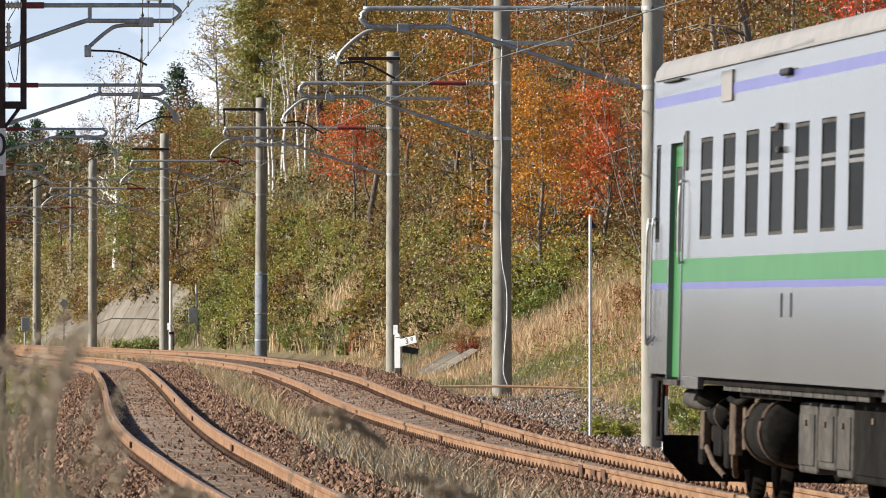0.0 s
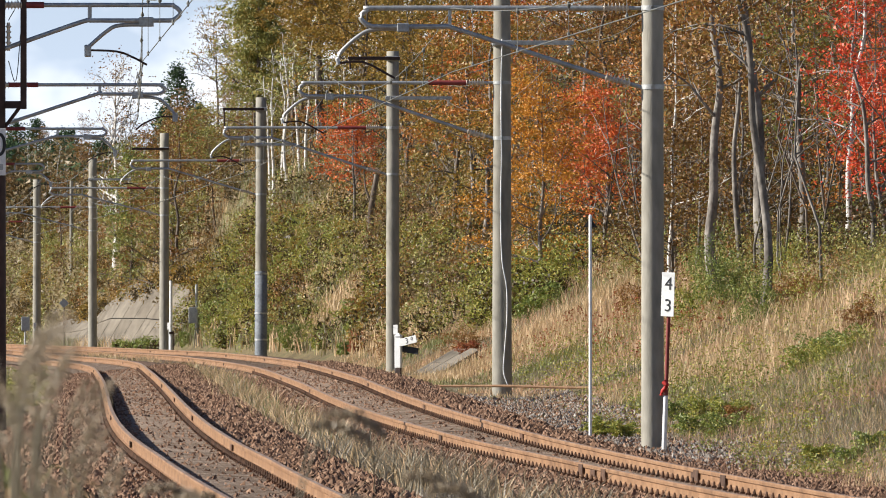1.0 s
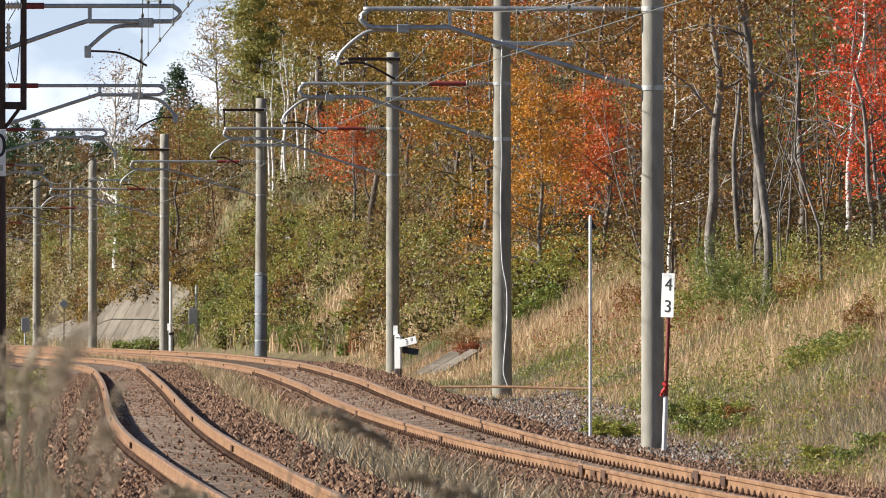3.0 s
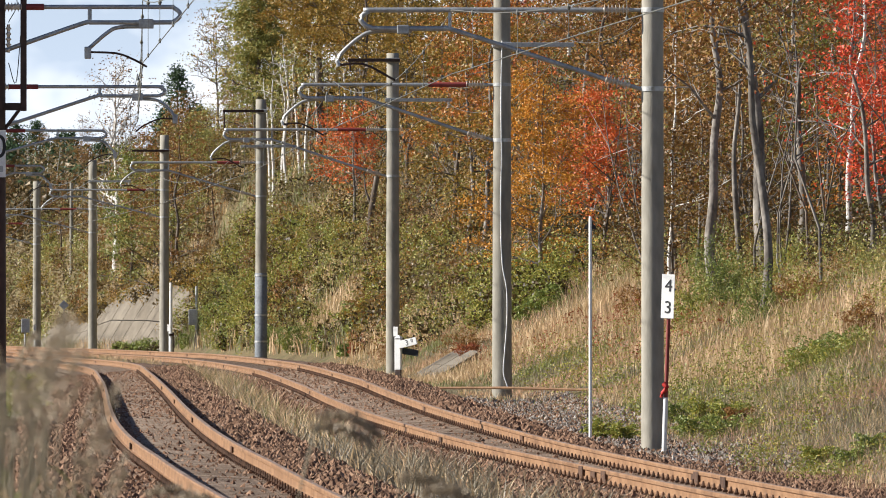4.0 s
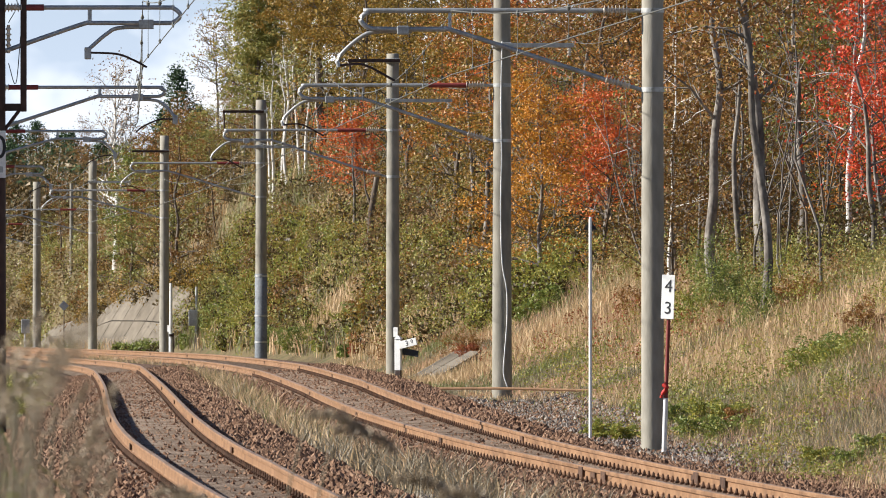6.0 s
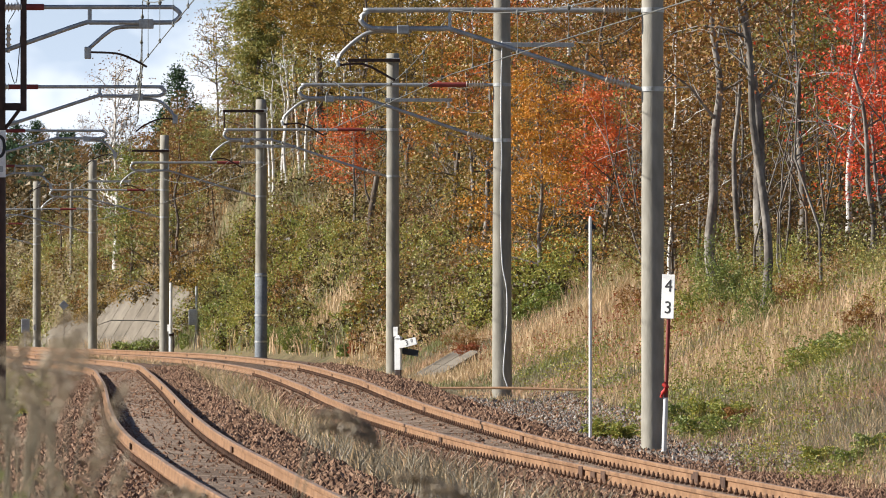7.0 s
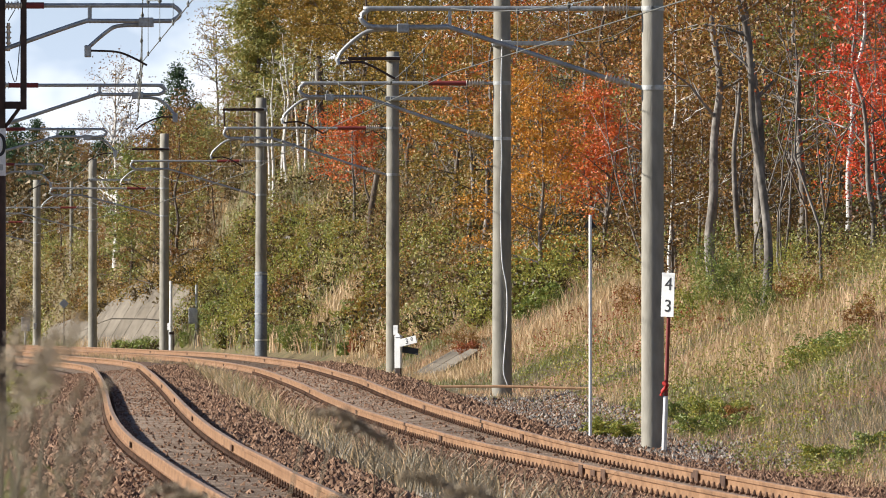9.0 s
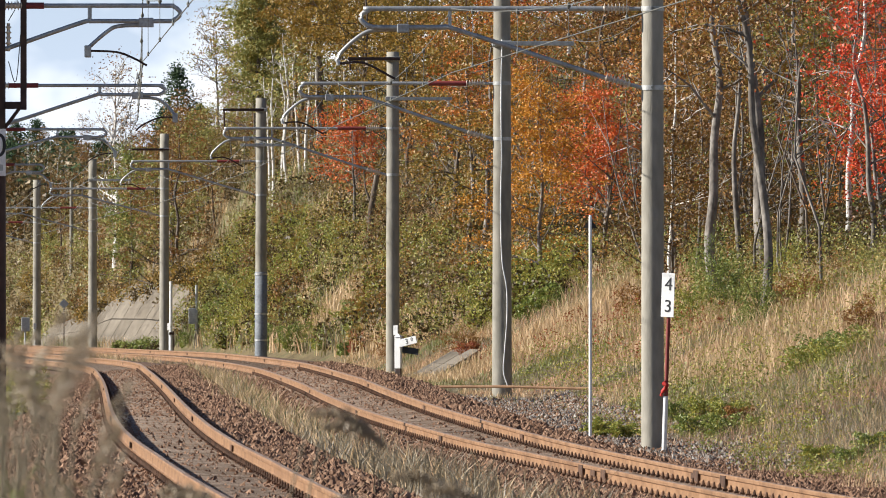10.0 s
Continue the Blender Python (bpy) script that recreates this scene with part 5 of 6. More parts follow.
    child("shaft", tubes("shaft", [([(0, 0, -0.3), (0, 0, 10.3 - float(ground_z(-22.98, 561)))], [0.13, 0.11])], CONCRETE, 12), p)
    # equipment box by the last pole
    p = thing("equipment_box", "grey equipment box on a post beside the far pole", "equipment box", pose(-22.3, 484, float(ground_z(-22.3, 484))))
    child("cabinet", bm_mesh("cabinet", boxed(-0.2, 0.25, -0.2, 0.2, 1.1, 1.85, 0.03), GALV), p)
    child("pole", tubes("pole", [([(0, 0, -0.2), (0, 0, 1.12)], 0.06)], GALV, 8), p)
    # old rail that holds back the gravel
    z = 0.17
    p = thing("old_rail", "rusty old rail laid along the edge of the gravel", "rail", pose(0, 0, 0))
    child("rail", tubes("rail", [([(-0.35, 177, z + 0.05), (1.2, 176, z + 0.06), (2.6, 175, z + 0.03), (3.75, 174, z + 0.05)], 0.03)], RUST, 6, False), p)


def pole_fittings():
    """Feeder brackets at the pole heads, cables down the poles, and a steel sleeve at one foot."""
    for x, y, z, x0, x1, hang in ((-1.35, 243.75, 8.57, -1.2, 0.2, 0.3), (-6.2, 309, 8.75, -1.3, 0.1, 0.75), (-11.2, 364.5, 8.47, -1.3, 0.2, 0.0), (1.19, 183, 7.1, -0.15, 1.45, 0.0), (-1.35, 243.75, 7.5, -0.2, 1.6, 0.0), (-6.2, 309, 7.55, -0.7, 1.2, 0.0), (-16.4, 424.5, 8.2, -0.2, 1.8, 0.0)):
        b = thing("feeder_bracket", "dark steel feeder bracket clamped to a pole head", "bracket", pose(x, y, z))
        child("arm", bm_mesh("arm", boxed(x0, x1, -0.26, -0.2, -0.045, 0.045, 0.006), DARK_STEEL if hang or x0 < -1 else GALV), b)
        child("clamp", bm_mesh("clamp", boxed(-0.2, 0.2, -0.21, 0.2, -0.06, 0.06, 0.02), GALV), b)
        if hang:
            child("hanger", tubes("hanger", [([(x0 + 0.04, -0.23, 0), (x0 + 0.06, -0.23, -hang)], 0.03)], DARK_STEEL, 6), b)
        ex = x1 - 0.1 if x1 > 1 else x0 + 0.5
        child("pin_insulator", tubes("pin_insulator", [([(ex, -0.23, -0.05 - 0.015 * k) for k in range(12)], [0.055 if k % 4 == 2 else 0.03 for k in range(12)])], PORCELAIN, 8), b)
    c = thing("pole_cable", "pale grey cable running down a concrete pole", "cable", pose(1.19, 182.78, 0.18))
    child("cable", tubes("cable", [(bend([(0.0, 0, 7.0), (-0.02, 0, 5.8), (-0.01, 0, 4.6), (-0.03, 0, 3.6), (0.0, 0, 2.55), (0.09, 0, 2.0), (0.10, 0, 1.4), (0.05, -0.01, 0.7), (0.03, -0.01, 0.3), (0.12, -0.02, 0.0)], 5), 0.014)], WHITE, 6), c)
    c = thing("pole_sleeve", "blue-grey galvanised sleeve round the foot of a pole", "sleeve", pose(-6.2, 309, 0.3))
    child("sleeve", tubes("sleeve", [([(0, 0, -0.2), (0, 0, 2.92), (0, 0, 2.93)], [0.215, 0.21, 0.19])], GREYBLUE, 24), c)
    for z in (0.6, 1.5, 2.85):
        child("band", tubes("band", [([(0, 0, z - 0.03), (0, 0, z + 0.03)], 0.222)], GALV, 24), c)
    # feeder wires along the pole heads
    for lift, off in ((7.5, 1.35), (8.1, 1.0)):
        w = thing("feeder_wire", "thin feeder wire strung along the pole heads", "wire")
        heads = [(3.05, 132, 7.9), (1.19, 183, 7.2), (-1.35, 243.75, 7.5), (-6.2, 309, 7.5), (-11.2, 364.5, 7.6), (-16.4, 424.5, 7.9), (-21.7, 484.5, 8.0)]
        pts = []
        for a, b in zip(heads[:-1], heads[1:]):
            for k in range(10):
                t = k / 10
                q = Vector(a).lerp(Vector(b), t)
                pts.append((q.x + off, q.y, q.z + lift - 7.5 - 4 * 0.8 * t * (1 - t)))
        child("wire", tubes("wire", [(pts, 0.0055)], CABLE, 5), w)


def make_slopes():
    """Concrete-faced slopes in panels with open joints."""
    for s0, s1, off, back, h, step, label in ((338, 492, 4.9, 2.1, 3.1, 11.0, "pale concrete slope facing with dark drain joints"), (170.5, 182, 4.0, 1.3, 0.32, 5.7, "low weathered concrete slope facing beside the track")):
        w = thing("retaining_slope", label, "retaining wall", kind="structure")
        n = int((s1 - s0) / step)
        for k in range(n):
            a, b = s0 + k * step, s0 + (k + 1) * step - 0.3
            for r0, r1 in ((0.0, 0.49), (0.505, 1.0)):
                q = []
                for s in (a, b):
                    hh = h * (float(np.interp((s - s0) / (s1 - s0), (0, 0.2, 0.45, 0.62, 1), (0.8, 0.95, 1.0, 0.6, 0.35))) if n > 2 else 1.0)
                    for r in (r0, r1):
                        q.append(RIGHT.at(s, 0)[:3] + np.array([off + back * r, 0, -0.45 + (hh + 0.45) * r]))
                q = [Vector(v) for v in q]
                nrm = (q[2] - q[0]).cross(q[1] - q[0]).normalized() * (0.12 if h > 1 else 0.05)
                if nrm.x > 0:
                    nrm = -nrm
                v = [q[0], q[1], q[3], q[2]]
                v = [p + nrm for p in v] + v
                child("panel", mesh_from("panel", [tuple(p) for p in v], [(0, 1, 2, 3), (0, 4, 5, 1), (1, 5, 6, 2), (2, 6, 7, 3), (3, 7, 4, 0)], SLOPE_CONC), w)
        v = []
        for s in np.linspace(s0 - 0.5, s1, 40):
            for r in (0.0, 1.0):
                v.append(tuple(RIGHT.at(s, 0) + np.array([off + 0.03 + back * r, 0, -0.45 + (h * 0.25 + 0.45) * r])))
        child("backing", mesh_from("backing", v, [(2 * i, 2 * i + 1, 2 * i + 3, 2 * i + 2) for i in range(39)], SOIL), w, None, "dark earth behind the joints")


# ================= the railcar =================
PAINT = mat("white_car_paint", [(0.3, (0.116, 0.117, 0.118)), (0.7, (0.132, 0.133, 0.133))], scale=0.8, stretch=(1, 1, 0.5), fine=(6, 0.05), rough=0.16, spec=0.5)
ROOF = mat("pale_roof_paint", [(0.3, (0.20, 0.188, 0.176)), (0.7, (0.25, 0.234, 0.218))], scale=1.5, fine=(10, 0.08), rough=0.6)
GREEN = mat("green_car_paint", [(0.3, (0.030, 0.135, 0.036)), (0.7, (0.038, 0.165, 0.044))], scale=2, rough=0.35, spec=0.5)
LILAC = mat("lavender_car_paint", [(0.3, (0.10, 0.10, 0.25)), (0.7, (0.118, 0.12, 0.285))], scale=2, rough=0.35, spec=0.5)
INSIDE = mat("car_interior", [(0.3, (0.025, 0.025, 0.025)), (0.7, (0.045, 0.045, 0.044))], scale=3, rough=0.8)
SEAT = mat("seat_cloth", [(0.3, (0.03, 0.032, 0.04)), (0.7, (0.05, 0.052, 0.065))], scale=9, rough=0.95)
GRIME = mat("grimy_underframe", [(0.3, (0.006, 0.0055, 0.005)), (0.6, (0.014, 0.012, 0.010)), (0.8, (0.035, 0.026, 0.019))], scale=3, fine=(18, 0.4), rough=0.9, spec=0.06)
GREYBOX = mat("grey_equipment_paint", [(0.3, (0.042, 0.038, 0.033)), (0.7, (0.08, 0.073, 0.062))], scale=3, fine=(14, 0.35), rough=0.8, spec=0.12)
RUSTY_GEAR = mat("rust_dusted_gear", [(0.3, (0.06, 0.042, 0.030)), (0.7, (0.13, 0.095, 0.07))], scale=4, fine=(18, 0.35), rough=0.9, spec=0.1)
GLASS = bpy.data.materials.new("window_glass")
GLASS.use_nodes = True
GLASS.node_tree.nodes["Principled BSDF"].inputs["Base Color"].default_value = (0.045, 0.05, 0.05, 1)
GLASS.node_tree.nodes["Principled BSDF"].inputs["Roughness"].default_value = 0.03
GLASS.node_tree.nodes["Principled BSDF"].inputs["Transmission Weight"].default_value = 0.92
GLASS.node_tree.nodes["Principled BSDF"].inputs["IOR"].default_value = 1.012
SASH = mat("dull_sash_metal", [(0.3, (0.12, 0.118, 0.115)), (0.7, (0.17, 0.168, 0.162))], scale=6, rough=0.6)
LENGTH, HALF = 20.0, 1.41


def make_railcar():
    car = thing("railcar", "white diesel railcar with a green band and lavender stripes", "train")
    zs = [1.145, 1.95, 2.01, 2.23, 2.40, 3.33, 3.68, 3.78, 3.94]
    wins = [4.12 + 1.762 * i for i in range(7)]
    doors = [(1.6, 2.75), (17.25, 18.4)]
    cuts = sorted({0.12, LENGTH - 0.12} | {a for w in wins for a in (w, w + 0.96)} | {a for d in doors for a in d} | {0.34, 0.72})
    for sx in (-1, 1):
        bm = bmesh.new()
        for i, (a, b) in enumerate(zip(cuts[:-1], cuts[1:])):
            for j, (lo, hi) in enumerate(zip(zs[:-1], zs[1:])):
                mid = (a + b) / 2
                is_win = any(w < mid < w + 0.96 for w in wins) and 4 <= j <= 4
                is_slit = 0.34 < mid < 0.72 and j == 4
                is_door = any(d[0] < mid < d[1] for d in doors) and j <= 4
                if is_win or is_door or is_slit:
                    continue
                v = [bm.verts.new((sx * HALF, -k, z)) for k, z in ((a, lo), (b, lo), (b, hi), (a, hi))]
                f = bm.faces.new(v if sx > 0 else v[::-1])
                f.material_index = {1: 1, 2: 2, 6: 1}.get(j, 0)
        bmesh.ops.remove_doubles(bm, verts=bm.verts, dist=0.001)
        r = bmesh.ops.extrude_face_region(bm, geom=bm.faces[:])
        bmesh.ops.translate(bm, vec=(-sx * 0.06, 0, 0), verts=[v for v in r["geom"] if isinstance(v, bmesh.types.BMVert)])
        part("side_wall", bm, [PAINT, LILAC, GREEN], car)
        for w in wins + [0.34]:
            wd = 0.96 if w > 2 else 0.38
            bm = bmesh.new()
            x0, x1 = sx * (HALF - 0.055), sx * (HALF - 0.002)
            for q in ((w, w + 0.03, 2.4, 3.32), (w + wd - 0.03, w + wd, 2.4, 3.32), (w, w + wd, 2.4, 2.43), (w, w + wd, 3.29, 3.32)):
                box(bm, x0, x1, -q[1], -q[0], q[2], q[3])
            wn_ = part("window", bm, GREYBOX, car, "dark window in a metal frame")
            if w > 2:
                for z in (2.955, 3.02):
                    part("sash_bar", boxed(sx * (HALF - 0.05), sx * (HALF - 0.001), -w - wd + 0.03, -w - 0.03, z - 0.018, z + 0.018), SASH, wn_)
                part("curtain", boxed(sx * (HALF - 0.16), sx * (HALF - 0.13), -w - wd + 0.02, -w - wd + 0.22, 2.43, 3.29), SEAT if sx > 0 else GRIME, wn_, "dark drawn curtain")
            part("glass", boxed(sx * (HALF - 0.014), sx * (HALF - 0.008), -w - wd + 0.03, -w - 0.03, 2.43, 3.29), GLASS, wn_)
        for a, b in doors:
            d = part("door", boxed(sx * (HALF - 0.09), sx * (HALF - 0.045), -b, -a, 1.12, 3.32, 0.01), GREEN, car, "green passenger door")
            # opaque door pane; the dim interior behind is put into its dark colour
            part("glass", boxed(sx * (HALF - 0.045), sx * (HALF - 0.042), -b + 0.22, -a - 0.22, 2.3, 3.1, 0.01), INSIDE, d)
            bm = bmesh.new()
            box(bm, sx * (HALF - 0.06), sx * (HALF + 0.008), -a - 0.05, -a, 1.1, 3.36)
            box(bm, sx * (HALF - 0.06), sx * (HALF + 0.008), -b, -b + 0.05, 1.1, 3.36)
            box(bm, sx * (HALF - 0.06), sx * (HALF + 0.012), -b, -a, 3.32, 3.38)
            part("door_frame", bm, PAINT, car)
            part("step", boxed(sx * (HALF - 0.1), sx * (HALF + 0.03), -b - 0.02, -a + 0.02, 1.05, 1.1), GREYBOX, car)
            child("handle", tubes("handle", [(bend([(sx * (HALF + 0.0), -b - 0.1, 2.2), (sx * (HALF + 0.05), -b - 0.1, 2.25), (sx * (HALF + 0.05), -b - 0.1, 2.9), (sx * HALF, -b - 0.1, 2.95)], 3), 0.014)], GALV, 6), car)
            part("door_lamp_plate", boxed(sx * HALF, sx * (HALF + 0.015), -b - 0.3, -b - 0.12, 3.05, 3.42, 0.005), GREYBOX, car)
        for k in (0.08, 0.5):
            child("grab_rail", tubes("grab_rail", [(bend([(sx * HALF, -k, 1.5), (sx * (HALF + 0.045), -k, 1.53), (sx * (HALF + 0.045), -k, 2.55), (sx * HALF, -k, 2.6)], 4), 0.01)], GALV, 6), car, None, "bare metal grab rail")
        part("vent_plate", boxed(sx * HALF, sx * (HALF + 0.02), -6.6, -5.8, 3.62, 3.90, 0.008), ROOF, car)
        part("side_lamp", boxed(sx * HALF, sx * (HALF + 0.06), -11.0, -10.42, 3.74, 3.80, 0.02), BLACK, car)
        part("gutter", boxed(sx * HALF, sx * (HALF + 0.025), -LENGTH + 0.2, -0.2, 3.94, 3.965), ROOF, car)
        part("lifting_lug", boxed(sx * HALF, sx * (HALF + 0.05), -2.65, -1.25, 3.90, 3.92, 0.005), GREYBOX, car)
        for k in (10.4, 11.07):
            part("number_bar", boxed(sx * HALF, sx * (HALF + 0.006), -k - 0.1, -k, 1.70, 1.90), BLACK, car, "black number bar")
        for q in range(14):
            k = 5.6 + q * 0.72
            part("sill_panel", boxed(sx * (HALF - 0.14), sx * (HALF - 0.08), -k - 0.66, -k, 1.03, 1.135, 0.01), GREYBOX, car)
        # bogies
        for kc in (3.0, LENGTH - 3.0):
            bm = boxed(sx * 0.92, sx * 1.06, -kc - 1.55, -kc + 1.55, 0.52, 0.70, 0.04)
            box(bm, sx * 0.9, sx * 1.08, -kc - 0.3, -kc + 0.3, 0.4, 0.86, 0.03)
            part("bogie_frame", bm, GRIME, car, "grimy dark bogie frame")
            for o in (-1.05, 1.05):
                wh = child("wheel", tubes("wheel", [([(sx * 0.50, -kc + o, 0.43), (sx * 0.52, -kc + o, 0.43), (sx * 0.54, -kc + o, 0.43), (sx * 0.64, -kc + o, 0.43), (sx * 0.645, -kc + o, 0.43), (sx * 0.63, -kc + o, 0.43)], [0.0, 0.455, 0.43, 0.43, 0.36, 0.0])], GRIME, 28), car)
                part("axle_box", boxed(sx * 0.88, sx * 1.12, -kc + o - 0.16, -kc + o + 0.16, 0.3, 0.6, 0.04), GRIME, car)
                for dk in (-0.24, 0.24):
                    child("spring", tubes("spring", [([(sx * 1.0, -kc + o + dk, 0.55 + 0.02 * i) for i in range(18)], [0.085 if i % 3 == 1 else 0.06 for i in range(18)])], GRIME, 10), car)
            child("air_spring", tubes("air_spring", [([(sx * 1.0, -kc, 0.86), (sx * 1.0, -kc, 0.9), (sx * 1.0, -kc, 1.02), (sx * 1.0, -kc, 1.06)], [0.2, 0.27, 0.27, 0.2])], GRIME, 16), car)
        # lower skirt round the entrance, small side lamps
        part("entrance_skirt", boxed(sx * (HALF - 0.06), sx * HALF, -4.2, -2.78, 1.03, 1.143, 0.006), PAINT, car)
        for z in (3.32, 3.12):
            part("door_lamp", boxed(sx * HALF, sx * (HALF + 0.05), -10.34, -10.16, z - 0.03, z + 0.03, 0.015), GREYBOX, car)
        # under-floor gear: cases with latches, a long tank, drums, brake levers and pipes
        for k0, k1, z0, z1, m_ in ((9.95, 11.1, 0.38, 0.985, GREYBOX), (11.25, 12.35, 0.43, 0.985, GREYBOX), (12.5, 13.45, 0.385, 0.99, GREYBOX), (13.6, 16.2, 0.36, 1.05, GRIME)):
            case = part("equipment_case", boxed(sx * 0.7, sx * 1.17, -k1, -k0, z0, z1, 0.025), m_, car)
            part("lid", boxed(sx * 1.17, sx * 1.185, -k1 + 0.08, -k0 - 0.08, z0 + 0.07, z1 - 0.1, 0.006), m_, case)
            part("latch", boxed(sx * 1.185, sx * 1.205, -(k0 + k1) / 2 - 0.05, -(k0 + k1) / 2 + 0.05, z1 - 0.2, z1 - 0.15, 0.004), RUSTY_GEAR, case)
        part("crossbeam", boxed(sx * 0.3, sx * 1.25, -9.9, -6.2, 0.98, 1.08, 0.01), GRIME, car)
        tk = child("tank", tubes("tank", [([(sx * 1.0, -6.7, 0.70), (sx * 1.0, -6.72, 0.70), (sx * 1.0, -6.8, 0.70), (sx * 1.0, -8.3, 0.70), (sx * 1.0, -8.36, 0.70), (sx * 1.0, -8.37, 0.70)], [0.0, 0.24, 0.29, 0.29, 0.25, 0.0])], GRIME, 24), car, None, "round dark tank")
        for k in (7.0, 8.15):
            child("hoop", tubes("hoop", [([(sx * 1.0 + 0.3 * math.cos(t), -k, 0.70 + 0.3 * math.sin(t)) for t in np.linspace(0, 6.2832, 25)], 0.022)], RUSTY_GEAR, 6), tk)
        dr = child("brake_drum", tubes("brake_drum", [([(sx * 1.02, -2.7, 0.80), (sx * 1.02, -2.72, 0.80), (sx * 1.02, -3.5, 0.80), (sx * 1.02, -3.55, 0.80), (sx * 1.02, -3.56, 0.80)], [0.0, 0.13, 0.13, 0.15, 0.0])], GRIME, 18), car)
        child("rim", tubes("rim", [([(sx * 1.02 + 0.14 * math.cos(t), -3.53, 0.80 + 0.14 * math.sin(t)) for t in np.linspace(0, 6.2832, 21)], 0.018)], RUSTY_GEAR, 6), dr)
        child("air_reservoir", tubes("air_reservoir", [([(sx * 1.05, -0.6, 0.92), (sx * 1.05, -0.66, 0.92), (sx * 1.05, -2.3, 0.90), (sx * 1.05, -2.4, 0.90)], [0.0, 0.10, 0.10, 0.0])], GREYBOX, 16), car)
        for k, z0, z1, w in ((2.25, 0.45, 0.82, 0.06), (4.7, 0.44, 0.93, 0.10), (5.6, 0.5, 0.9, 0.05)):
            part("brake_lever", boxed(sx * 1.06, sx * 1.14, -k - w * 2, -k + w * 2, z0, z1, 0.015), RUSTY_GEAR, car, "rust-brown brake lever")
        for q in ([(sx * 1.1, -2.3, 0.5), (sx * 1.08, -2.8, 0.33), (sx * 1.02, -3.2, 0.22)], [(sx * 1.1, -4.6, 0.5), (sx * 1.05, -4.2, 0.32), (sx * 1.0, -3.9, 0.24)]):
            child("brake_hanger", tubes("brake_hanger", [(q, 0.03)], RUSTY_GEAR, 6), car)
        child("pipe", tubes("pipe", [(bend([(sx * 1.15, -4.6, 0.95), (sx * 1.18, -5.6, 0.93), (sx * 1.15, -6.8, 1.02), (sx * 1.15, -9.6, 1.0)], 4), 0.03)], GRIME, 8), car)
        child("end_step", tubes("end_step", [([(sx * 1.3, 0.05, 1.12), (sx * 1.3, 0.05, 0.5)], 0.022), ([(sx * 1.3, -0.35, 1.12), (sx * 1.3, -0.35, 0.5)], 0.022), ([(sx * 1.3, 0.05, 0.52), (sx * 1.3, -0.35, 0.52)], 0.022), ([(sx * 1.3, 0.05, 0.8), (sx * 1.3, -0.35, 0.8)], 0.022)], GRIME, 6), car, None, "black steel step ladder")
    # roof: swept arch with rounded ends
    arch = [(-HALF, 3.94), (-HALF + 0.012, 4.05), (-1.34, 4.13), (-0.9, 4.20), (-0.4, 4.24), (0, 4.25), (0.4, 4.24), (0.9, 4.20), (1.34, 4.13), (HALF - 0.012, 4.05), (HALF, 3.94)]
    v, f = [], []
    for k, dz in ((0.0, -0.06), (0.05, -0.015), (0.14, 0), (LENGTH - 0.14, 0), (LENGTH, -0.06)):
        v += [(x, -k, z + (dz if z > 3.96 else 0)) for x, z in arch]
    n = len(arch)
    for i in range(4):
        for j in range(n - 1):
            f.append((i * n + j, i * n + j + 1, (i + 1) * n + j + 1, (i + 1) * n + j))
    child("roof", mesh_from("roof", v, f, ROOF, True), car, None, "pale grey arched roof")
    for k in (4.6,):
        child("roof_vent", tubes("roof_vent", [([(-0.55, -k, 4.18), (-0.55, -k, 4.2), (-0.55, -k, 4.28), (-0.55, -k, 4.33), (-0.55, -k, 4.34)], [0.12, 0.11, 0.11, 0.08, 0.0])], BLACK, 14), car)
    part("floor", boxed(-HALF + 0.06, HALF - 0.06, -LENGTH + 0.1, -0.1, 1.08, 1.16), GRIME, car)
    # dark filler box added under the floor to block light behind the gear
    part("engine_block", boxed(-0.68, 0.68, -15.5, -6.3, 0.35, 1.07, 0.05), GRIME, car)
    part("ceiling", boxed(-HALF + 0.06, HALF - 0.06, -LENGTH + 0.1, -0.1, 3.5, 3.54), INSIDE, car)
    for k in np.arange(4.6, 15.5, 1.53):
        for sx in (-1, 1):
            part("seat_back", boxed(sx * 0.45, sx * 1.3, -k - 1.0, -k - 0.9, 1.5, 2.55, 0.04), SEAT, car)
    for k in (0.0, LENGTH):
        d = 0.1 if k == 0 else -0.1
        bm = boxed(-HALF + 0.0, -0.42, -k - d, -k, 1.1, 4.0, 0.02)
        box(bm, 0.42, HALF, -k - d, -k, 1.1, 4.0, 0.02)
        box(bm, -0.42, 0.42, -k - d, -k, 3.1, 4.0)
        part("end_wall", bm, PAINT, car)
        part("gangway_door", boxed(-0.42, 0.42, -k - d, -k - d * 0.5, 1.1, 3.1), PAINT, car)
        for sx in (-1, 1):
            part("end_window", boxed(sx * 0.55, sx * 1.2, -k - d * 0.1, -k + d * 0.06, 2.4, 3.15, 0.01), GLASS, car)
            child("corner_rail", tubes("corner_rail", [(bend([(sx * (HALF + 0.0), -k - d, 1.45), (sx * (HALF + 0.05), -k - d, 1.5), (sx * (HALF + 0.05), -k - d, 2.5), (sx * HALF, -k - d, 2.55)], 4), 0.014)], GALV, 6), car)
        part("coupler", boxed(-0.12, 0.12, -k - d * 8, -k + d * 5, 0.75, 1.0, 0.03), GRIME, car)
        bm = bmesh.new()
        y0 = -k - d * 3
